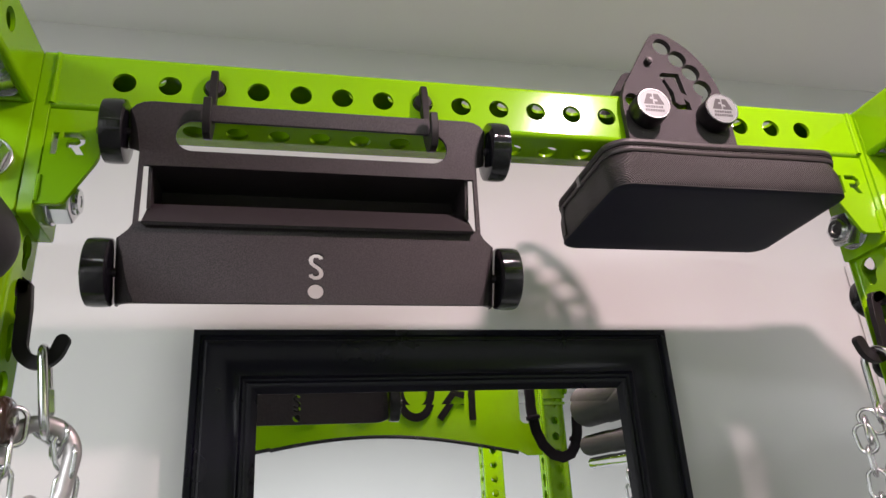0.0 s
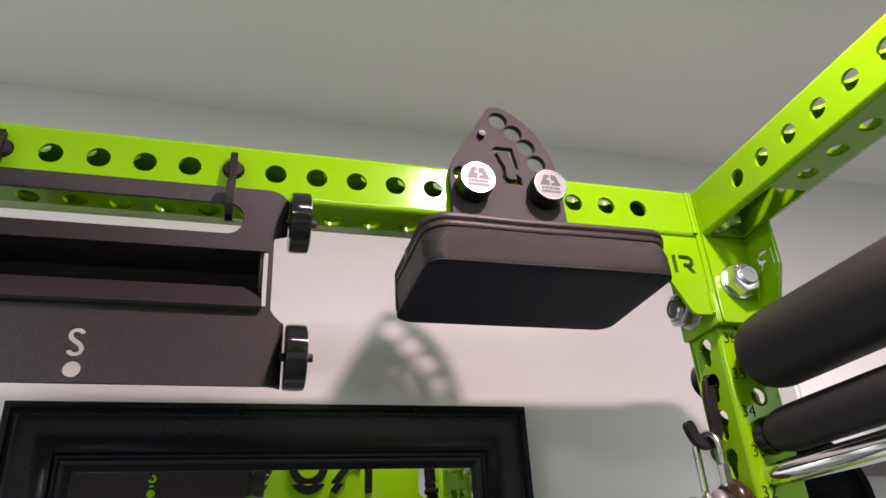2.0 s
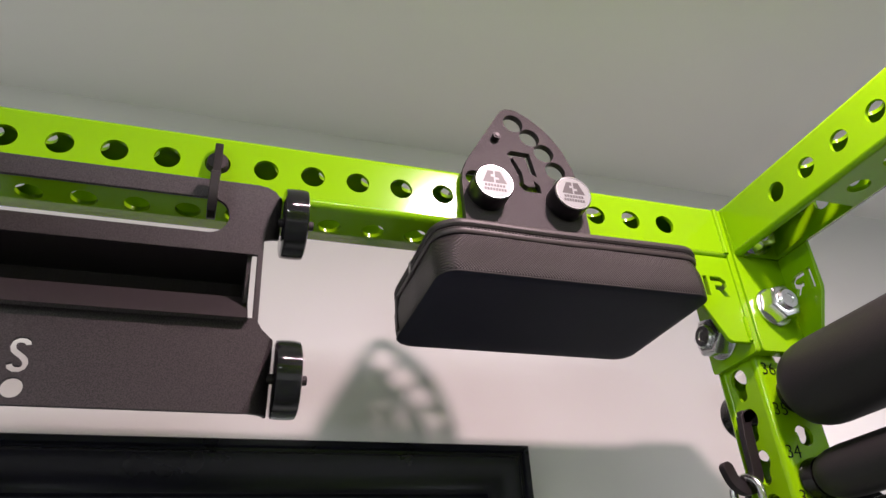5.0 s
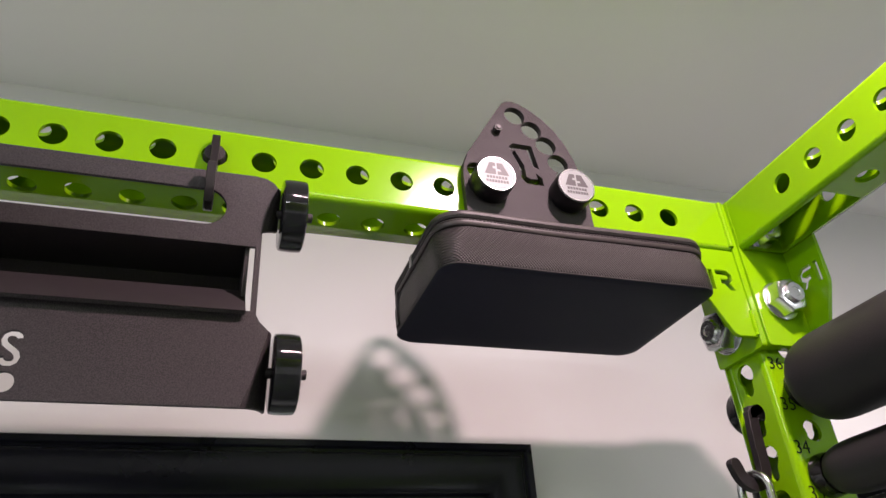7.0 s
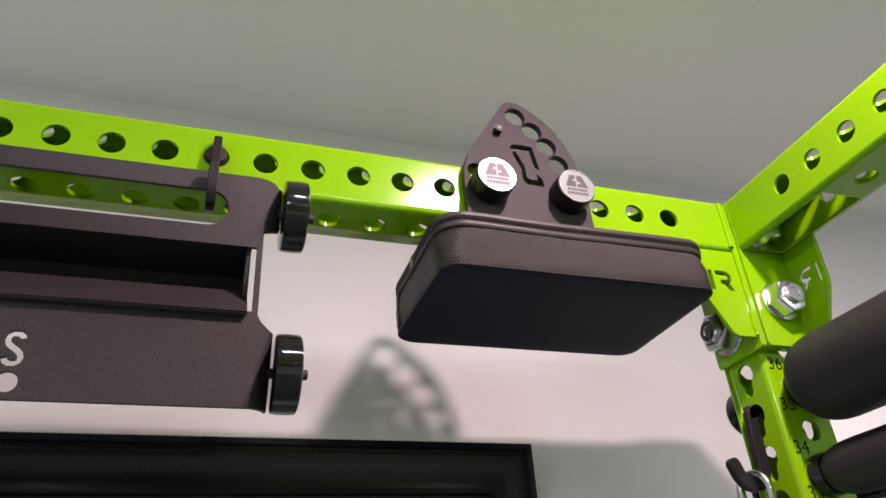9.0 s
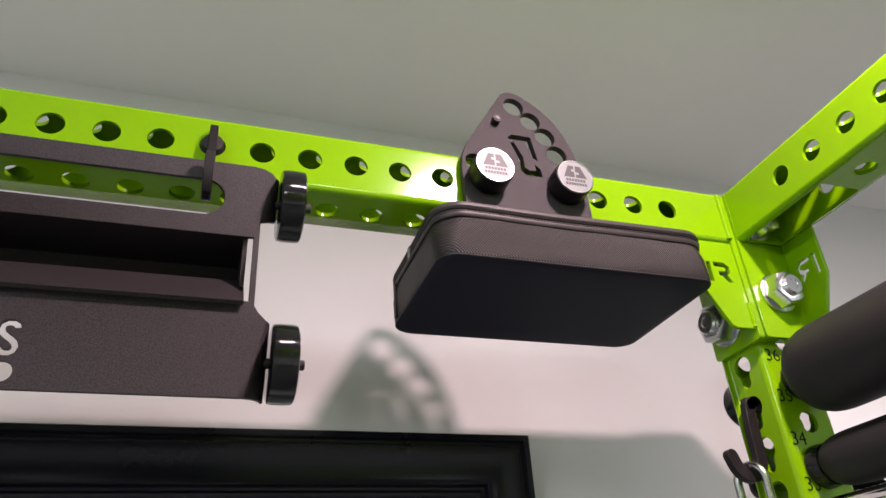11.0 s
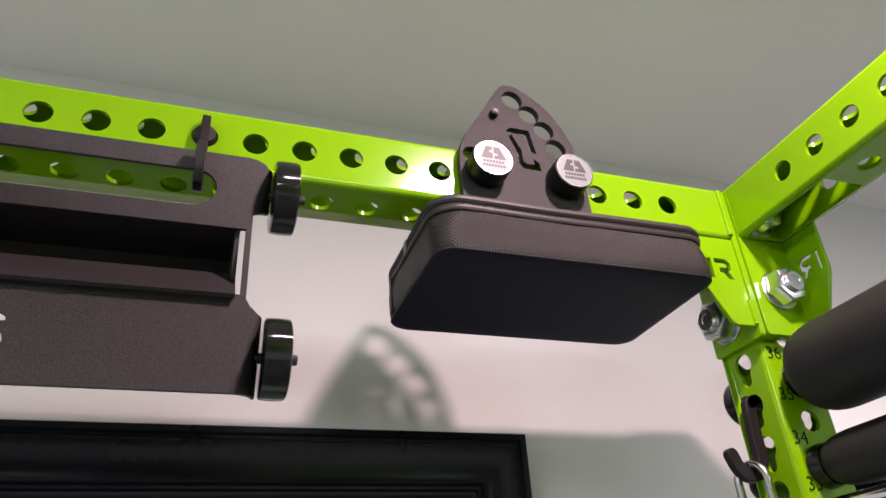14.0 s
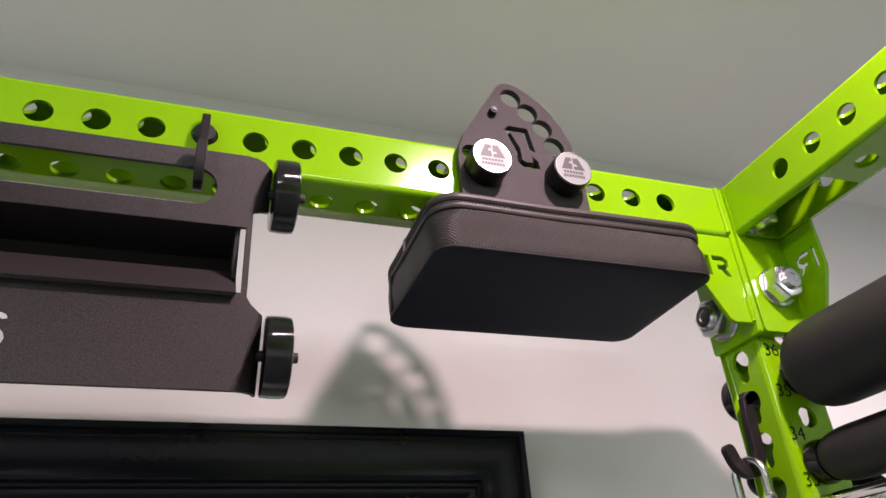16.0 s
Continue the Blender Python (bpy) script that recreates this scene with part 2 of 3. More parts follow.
def tube(bm, length, m, sides, r=0.0065):
    """A square tube along +x from 0; sides: for the faces +z, +y, -z, -y the outlines cut out, in along / across."""
    t = bmesh.new()
    for k, cuts in enumerate(sides):
        turn = pose(0, 0, 0, -90 * k, 0, 0)
        plate(t, [(0, -HALF + r), (length, -HALF + r), (length, HALF - r), (0, HALF - r)], cuts, HALF - SKIN, HALF, turn)
        c = bmesh.new()
        ring = [(r, radians(90 * i / 5)) for i in range(6)] + [(r - SKIN, radians(90 - 90 * i / 5)) for i in range(6)]
        ends = [[c.verts.new((x, HALF - r + q * math.cos(a), HALF - r + q * math.sin(a))) for q, a in ring] for x in (0, length)]
        for i in range(12):
            c.faces.new((ends[0][i - 1], ends[0][i], ends[1][i], ends[1][i - 1]))
        c.faces.new(ends[0]), c.faces.new(ends[1])
        join(t, c, turn)
    bmesh.ops.remove_doubles(t, verts=t.verts, dist=2e-5)
    join(bm, t, m)


def hex_nut(parent, name, m, af=0.038):
    """A flange washer, nut and bolt end that stick out along the pose's z."""
    R = af / 2 / math.cos(radians(30))
    bm = bmesh.new()
    lathe(bm, [(0.0135, 0), (0.0235, 0), (0.0240, 0.0008), (0.0240, 0.0032), (0.0232, 0.004), (0.0135, 0.004)], m, 40)
    part("washer", bm, ZINC, parent)
    bm = bmesh.new()
    lathe(bm, [(R * 0.95, 0.004), (R, 0.0055), (R, 0.020), (R * 0.94, 0.0225), (R * 0.80, 0.0235), (0.0140, 0.0235)], m @ pose(0, 0, 0, 0, 0, 17), 6)
    part(name, bm, ZINC, parent)
    bm = bmesh.new()
    lathe(bm, [(0.0122, 0.0), (0.0130, 0.024), (0.0130, 0.0265), (0.0112, 0.0285), (0.006, 0.0285), (0.0055, 0.0278), (0.002, 0.0278)], m, 28)
    part("bolt_end", bm, ZINC, parent)


def weld(parent, a, b, r=0.0035):
    a, b = Vector(a), Vector(b)
    n = max(6, int((b - a).length / 0.0035))
    bm = bmesh.new()
    sweep(bm, [a.lerp(b, i / n) for i in range(n + 1)], r, 8, wobble=0.55)
    part("weld", bm, LIME, parent)


def logo_cuts(u, v, flip=1):
    """A plain bar and a plain arched stroke, cut through the gusset."""
    k = 1.28
    bar = [(-0.0135, -0.0105), (-0.0090, -0.0105), (-0.0090, 0.0105), (-0.0135, 0.0105)]
    arch = [(-0.005, 0.0107), (0.0075, 0.0107), (0.0127, 0.0065), (0.0127, 0.0005), (0.0085, -0.0030), (0.0130, -0.0105), (0.0072, -0.0105), (0.0022, -0.0037),
            (-0.0010, -0.0037), (-0.0010, 0.0007), (0.0062, 0.0007), (0.0083, 0.0025), (0.0083, 0.0045), (0.0062, 0.0063), (-0.005, 0.0063)]
    return [[(u + x * k * flip, v + y * k) for x, y in o] for o in (bar, arch)]


# ---- the room ----
def structure(name, bm, mat, label, category):
    return tagged(finish(name, bm, mat), label, category, kind="structure")


bm = bmesh.new()
box(bm, -2.2, 4.0, WALL_Y, WALL_Y + 0.12, 0, CEILING + 0.1)
structure("wall_north", bm, WALL, "pale grey painted plaster wall behind the rack", "wall")
bm = bmesh.new()
box(bm, -2.32, -2.2, -5.0, WALL_Y + 0.12, 0, CEILING + 0.1)
structure("wall_west", bm, WALL, "pale grey painted plaster side wall", "wall")
bm = bmesh.new()
box(bm, 4.0, 4.12, -5.0, WALL_Y + 0.12, 0, CEILING + 0.1)
structure("wall_east", bm, WALL, "pale grey painted plaster side wall", "wall")
bm = bmesh.new()
box(bm, -2.32, 4.12, -5.12, -5.0, 0, CEILING + 0.1)
structure("wall_south", bm, WALL, "pale grey painted plaster wall across the room", "wall")
bm = bmesh.new()
box(bm, -2.32, 4.12, -5.12, WALL_Y + 0.12, -0.1, 0)
structure("floor", bm, FLOOR, "dark grey rubber gym floor", "floor")
bm = bmesh.new()
box(bm, -2.2, 4.0, -5.0, WALL_Y, CEILING, CEILING + 0.1)
structure("ceiling", bm, CEIL, "plain grey-white painted plaster ceiling", "ceiling")


# ---- the rack ----
BEAM_Z, XL, XR, DEPTH = 2.25, 0.0085, 1.0965, 0.612
GAP = 0.0025                        # end plate between beam and upright
UP_X = (XL - GAP - 0.007 - HALF, XR + GAP + HALF)
UP_Y = (0.014 + HALF, -DEPTH - 0.005 - HALF)
HOLE_36 = 2.057
rack = thing("power_rack", (0.546, -0.3, 0), "lime green powder-coated steel power rack with round holes", "power rack")


def upright(x, y, top=2.281, numbers=False, inward=1):
    first = HOLE_36 - STEP * 35
    zs = [first + STEP * i for i in range(int((top - 0.03 - first) / STEP) + 1)]
    plain = [circle(z + STEP / 2, 0, 0.0127) for z in zs[:-1]]
    keys = [[(v[1], v[0]) for v in keyhole(0, z)] for z in zs]
    bm = bmesh.new()
    m = pose(x, y, 0) @ Matrix(((0, 0, 1, 0), (0, 1, 0, 0), (1, 0, 0, 0), (0, 0, 0, 1))) @ pose(0, 0, 0)
    tube(bm, top, m, [keys, plain, keys, plain], 0.0090)
    up = part("upright", bm, LIME, rack)
    bm = bmesh.new()
    box(bm, x - HALF + 0.002, x + HALF - 0.002, y - HALF + 0.002, y + HALF - 0.002, top - 0.003, top + 0.003, 0.001)
    part("end_cap", bm, RUBBER, up, "black plastic end cap")
    if numbers:
        for n in range(28, 37):
            text = bpy.data.curves.new("number_mark", "FONT")
            text.body, text.size, text.extrude, text.align_x, text.align_y = str(n), 0.0225, 0.0002, "CENTER", "CENTER"
            text.offset = -0.00025
            tmp = new("number_mark", text)
            me = bpy.data.meshes.new_from_object(tmp.evaluated_get(bpy.context.evaluated_depsgraph_get()))
            bpy.data.objects.remove(tmp)
            me.transform(pose(x - 0.0235, y - HALF - 0.0004, HOLE_36 - STEP * (36 - n) + 0.005, 90, 0, 0))
            me.materials.clear()
            me.materials.append(INK)
            ob = new("number_mark", me)
            ob.parent = up
            ob.matrix_parent_inverse = world_of(up).inverted()
            ob["label"] = "black printed hole number"
    return up


upright(UP_X[1], UP_Y[0], numbers=True)
upright(UP_X[0], UP_Y[0], numbers=True)
upright(UP_X[1], UP_Y[1])
upright(UP_X[0], UP_Y[1])

GUSSET = [(0.0, 2.2105), (0.058, 2.2105), (0.064, 2.2045), (0.063, 2.150), (0.060, 2.142), (0.034, 2.094), (0.028, 2.0905), (0.0, 2.0905)]


def rear_beam():
    xs = [0.089 + STEP * i for i in range(19)]
    bm = bmesh.new()
    cuts = [circle(x - XL - 0.006, 0, 0.0132) for x in xs]
    between = [circle(x + STEP / 2 - XL - 0.006, 0, 0.0132) for x in xs[:-1]]
    tube(bm, XR - XL - 0.012, pose(XL + 0.006, HALF, BEAM_Z), [between, cuts, between, cuts])
    beam = part("crossmember", bm, LIME, rack)
    for side in (0, 1):
        s = 1 if side == 0 else -1
        x0 = XL if side == 0 else XR
        bm = bmesh.new()
        a, b = sorted((x0 - s * (GAP + (0.0067 if side == 0 else -0.0003)), x0 + s * 0.006))
        plate(bm, rounded(0.0, 2.078, 0.0840, 2.288, 0.005, 3), [], a, b, YZ, 0.0008)
        part("end_plate", bm, LIME, beam)
        bm = bmesh.new()
        shift = 0.005 if side == 0 else 0.0
        outer = [(x0 + s * (0.006 + max(0, u - shift)), v) for u, v in GUSSET]
        plate(bm, outer, logo_cuts(x0 + s * (0.036 - shift), 2.166), 0.002, 0.008, XZ, 0.0008)
        part("gusset", bm, LIME, beam)
        weld(beam, (x0 + s * 0.0075, -0.0002, 2.216), (x0 + s * 0.0075, -0.0002, 2.284))
        weld(beam, (x0 + s * 0.0075, 0.0015, 2.093), (x0 + s * 0.0075, 0.0015, 2.125), 0.0028)
        face = pose(x0 + s * 0.006, 0.049, 2.117, 0, 90 * s, 0)
        hex_nut(rack, "nut", face @ Matrix.Diagonal((1.2, 1.2, 1.15, 1)))
    return beam


def side_beam(side):
    s = 1 if side == 1 else -1
    x = UP_X[side]
    ys = [0.098 + STEP * i for i in range(10)]
    bm = bmesh.new()
    END, FAR = 0.0032, 0.0072
    ys = [y - END for y in ys]
    cuts, between = [circle(y, 0, 0.0127) for y in ys], [circle(y + STEP / 2, 0, 0.0127) for y in ys[:-1]]
    LONG = DEPTH - END - FAR
    access = [rounded(0.004, -0.029, 0.135, 0.029, 0.004, 3), rounded(LONG - 0.135, -0.029, LONG - 0.004, 0.029, 0.004, 3)]
    tube(bm, LONG, pose(x, -END, BEAM_Z, 0, 0, -90), [between, cuts, access + [c for c in between if 0.143 < c[0][0] - 0.0127 and c[0][0] < LONG - 0.158], cuts])
    beam = part("crossmember", bm, LIME, rack)
    for end in (0, 1):
        e = -1 if end == 0 else 1
        y0 = 0.0135 if end == 0 else -DEPTH - 0.0045
        T = 0.0165 if end == 0 else 0.0115
        bm = bmesh.new()
        a, b = sorted((y0, y0 + e * T))
        plate(bm, rounded(x - HALF, 2.079, x + HALF, 2.288, 0.005, 3), [], a, b, XZ, 0.0008)
        part("end_plate", bm, LIME, beam)
        outer = [(y0 + e * (T + u * 0.82), v if v < 2.204 else 2.2195) for u, v in GUSSET]
        w = x + s * (HALF - 0.0068)
        a, b = sorted((w, w + s * 0.006))
        bm = bmesh.new()
        plate(bm, outer, logo_cuts(y0 + e * (T + 0.0265), 2.166, 1 if s > 0 else -1), a, b, YZ, 0.0008)
        part("gusset", bm, LIME, beam)
        weld(beam, (x - s * (HALF - 0.0015), y0 + e * (T + 0.0005), 2.216), (x - s * (HALF - 0.0015), y0 + e * (T + 0.0005), 2.284), 0.002)
        for z in (2.139, 2.2405):
            hex_nut(rack, "nut", pose(x - s * 0.003, y0 + e * T, z, 90 * (1 if e < 0 else -1), 0, 0) @ Matrix.Diagonal((1.08, 1.08, 1.08, 1)))
    return beam


rear_beam()
side_beam(1)
side_beam(0)


def name_plate():
    """The arched front plate between the front uprights."""
    y = UP_Y[1] + HALF
    SPAN = XR - XL
    low, DROP = [], 0.058
    for i in range(25):
        u = i / 24
        low.append((XL + 0.08 + (SPAN - 0.16) * u, 2.000 - DROP + 0.062 * math.sin(math.pi * u)))
    outer = [(XL, 2.286), (XL, 1.985 - DROP), (XL + 0.05, 1.985 - DROP)] + low + [(XR - 0.05, 1.985 - DROP), (XR, 1.985 - DROP), (XR, 2.286)]
    slots = [rounded(XL + 0.012, 2.085 - DROP, XL + 0.066, 2.26 - DROP, 0.018, 5), rounded(XR - 0.066, 2.085 - DROP, XR - 0.012, 2.26 - DROP, 0.018, 5)]
    bm = bmesh.new()
    plate(bm, outer, slots, y - 0.03, y - 0.024, XZ)
    ob = part("name_plate", bm, LIME, rack, "arched lime green front plate with large dark marks")
    bm = bmesh.new()
    sweep(bm, [(u, y - 0.027, v - 0.004) for u, v in low], 0.006, 8)
    part("edge_trim", bm, RUBBER, ob, "black rubber edge trim")
    marks = [[rounded(0.862, 2.10 - DROP, 0.884, 2.25 - DROP, 0.002, 2)], [stroke([(0.848, 2.158 - DROP), (0.812, 2.165 - DROP), (0.765, 2.105 - DROP)], 0.022)]]
    for cx in (0.690, 0.525, 0.360, 0.195):
        marks.append([[(cx + 0.062 * math.cos(a), 2.175 - DROP + 0.076 * math.sin(a)) for a in [radians(v) for v in range(0, 360, 12)]]])
    for i, (outline, ) in enumerate(marks):
        bm = bmesh.new()
        hole = []
        if i > 1:
            cx = sum(p[0] for p in outline) / len(outline)
            hole = [[(cx + (p[0] - cx) * 0.62, 2.175 - DROP + (p[1] - 2.175 + DROP) * 0.66) for p in outline]]
        plate(bm, outline, hole, y - 0.024, y - 0.0215, XZ)
        part("mark", bm, INK, ob, "dark plain mark")


name_plate()


# ---- what the rack carries ----
def peg_hook(x):
    hook = thing("peg_hook", (x, -0.006, BEAM_Z), "black flat steel peg hook set in a rack hole", "hook", "hooks under the trolley")
    bm = bmesh.new()
    out = [(-0.001, 2.269), (-0.011, 2.269), (-0.0155, 2.258), (-0.020, 2.215), (-0.026, 2.186), (-0.033, 2.1795), (-0.045, 2.1785), (-0.0505, 2.184), (-0.0515, 2.196),
           (-0.0555, 2.201), (-0.0605, 2.197), (-0.0615, 2.176), (-0.0580, 2.163), (-0.0520, 2.157), (-0.040, 2.156), (-0.026, 2.163), (-0.013, 2.184), (-0.004, 2.215), (-0.001, 2.235)]
    plate(bm, out, [], x - 0.0042, x + 0.0042, YZ, 0.0007)
    part("plate", bm, HOOK, hook)
    bm = bmesh.new()
    lathe(bm, [(0.0105, -0.006), (0.0115, 0.0), (0.0115, 0.07), (0.0095, 0.073)], pose(x, 0, BEAM_Z) @ AXIS_Y, 20)
    part("peg", bm, BLACK, hook)
    return hook


for x in (0.089 + STEP * 2, 0.089 + STEP * 7):
    peg_hook(x)


def trolley():
    y0 = -0.040
    t = thing("wheeled_trolley", (0.31, y0, 1.966), "black textured steel trolley plate with four rubber wheels, hung from hooks", "trolley")
    cx = 0.3095
    upper = [(0.1990, 2.1885), (0.1960, 2.180), (0.1925, 2.170), (0.1898, 2.158), (0.1880, 2.147), (0.1868, 2.137)]     # fold lines of the axle flaps
    lower = [(0.1990, 2.0370), (0.1965, 2.027), (0.1930, 2.014), (0.1900, 2.000), (0.1863, 1.986), (0.1815, 1.973), (0.1785, 1.966)]
    left = [(cx - u, z) for u, z in [(0.178, 2.200), (0.187, 2.1985), (0.1945, 2.1945)] + upper + [(0.1868, 2.052), (0.1905, 2.0455)] + lower]
    outer = left + [(2 * cx - x, z) for x, z in left[::-1]]
    slot = rounded(0.158, 2.1405, 0.4615, 2.1785, 0.0185, 10)
    window = [(cx - 0.1815, 2.0555), (cx + 0.1815, 2.0555), (cx + 0.1815, 2.1205), (cx - 0.1815, 2.1205)]
    ess = [(0.0052, 0.0085), (0.0048, 0.0108), (0.002, 0.0125), (-0.002, 0.0125), (-0.0048, 0.0108), (-0.0058, 0.0075), (-0.0048, 0.0040), (-0.0015, 0.0012), (0.002, -0.0012), (0.0048, -0.0040),
           (0.0058, -0.0075), (0.0046, -0.0108), (0.002, -0.0125), (-0.002, -0.0125), (-0.0050, -0.0108), (-0.0058, -0.0080)]
    letter = stroke([(0.3108 + a, 2.0085 + b) for a, b in ess], 0.0048)
    dot = circle(0.3105, 1.9805, 0.0083, 24)
    bm = bmesh.new()
    plate(bm, outer, [slot, window, letter, dot], y0, y0 + 0.004, XZ, 0.0006)
    deck = part("deck", bm, BLACK, t)
    # the recessed channel behind the window, with its lip out in front
    bm = bmesh.new()
    prof = [(y0 + 0.0042, 2.1213), (0.034, 2.1205), (0.034, 2.094), (-0.012, 2.087), (-0.0475, 2.0525)]
    back = [(y + n[0] * 0.004, z + n[1] * 0.004) for (y, z), n in zip(prof, ((0, 1), (1, 1), (1, -0.6), (0.5, -0.9), (0.6, -0.75)))]
    plate(bm, prof + back[::-1], [], cx - 0.1772, cx + 0.1772, YZ, 0.0006)
    part("channel", bm, BLACK, t)
    for s in (-1, 1):
        bm = bmesh.new()
        x = cx + s * 0.1748
        plate(bm, [(y0 + 0.005, 2.121), (0.033, 2.120), (0.033, 2.096), (-0.012, 2.087), (-0.028, 2.074)], [], x - 0.002, x + 0.002, YZ)
        part("rib", bm, BLACK, t)
        for z in (2.1655, 2.0015):
            # corner flap, bent back along a slanting fold, that carries the axle
            fold = upper if z > 2.1 else lower
            bm = bmesh.new()
            rows = []
            for i, (u, fz) in enumerate(fold):
                gone = 0.2022 - u
                oz = min(max(fz, z - (0.014 if z > 2.1 else 0.031)), z + 0.034)
                ring = []
                for k in range(7):
                    q = k / 6
                    ring.append((cx + s * (u + gone * (1 - (1 - q) ** 1.7)), y0 + (gone * 1.1 + 0.006) * q ** 1.4, fz + (oz - fz) * q))
                rows.append(ring)
            front = [[bm.verts.new(p) for p in ring] for ring in rows]
            back = [[bm.verts.new((p[0] - s * 0.0022, p[1] + 0.0036, p[2])) for p in ring] for ring in rows]
            for i in range(len(rows) - 1):
                for k in range(6):
                    bm.faces.new((front[i][k], front[i][k + 1], front[i + 1][k + 1], front[i + 1][k]))
                    bm.faces.new((back[i][k], back[i + 1][k], back[i + 1][k + 1], back[i][k + 1]))
                bm.faces.new((front[i][6], back[i][6], back[i + 1][6], front[i + 1][6]))
                bm.faces.new((front[i][0], front[i + 1][0], back[i + 1][0], back[i][0]))
            for i in (0, -1):
                for k in range(6):
                    bm.faces.new((front[i][k], back[i][k], back[i][k + 1], front[i][k + 1]))
            part("axle_flap", bm, BLACK, t)
            wheel(t, cx + s * ((0.2030 if z > 2.1 else 0.2035) - (0.0005 if s < 0 else 0)), s, y0 + 0.012, z)
    # it hangs with its foot swung a little towards the wall
    t.matrix_basis = pose(0.31, y0 + 0.0125, 1.970, 4.0) @ Matrix.Diagonal((1, 1, 0.98, 1))


def wheel(parent, x, s, y, z):
    m = pose(x, y, z, 0, 90 * s, 0)
    bm = bmesh.new()
    crown = [(0.0363 - 0.0008 * abs(k / 8 - 1) ** 3, 0.0012 + 0.0211 * k / 16) for k in range(17)]
    lathe(bm, [(0.024, 0.000), (0.0336, 0.0003)] + crown + [(0.0336, 0.0234), (0.024, 0.0236)], m, 56)
    tyre = part("wheel", bm, TYRE, parent)
    bm = bmesh.new()
    lathe(bm, [(0.0245, 0.003), (0.0225, 0.0015), (0.010, 0.0015), (0.0095, 0.0222), (0.0225, 0.0222), (0.0245, 0.021)], m, 32)
    part("hub", bm, GREYPLASTIC, tyre, "dark plastic hub")
    bm = bmesh.new()
    lathe(bm, [(0.0048, -0.006), (0.0048, 0.0305), (0.0042, 0.0315), (0.0018, 0.0315)], m, 16)
    part("axle", bm, BLACK, tyre)


trolley()


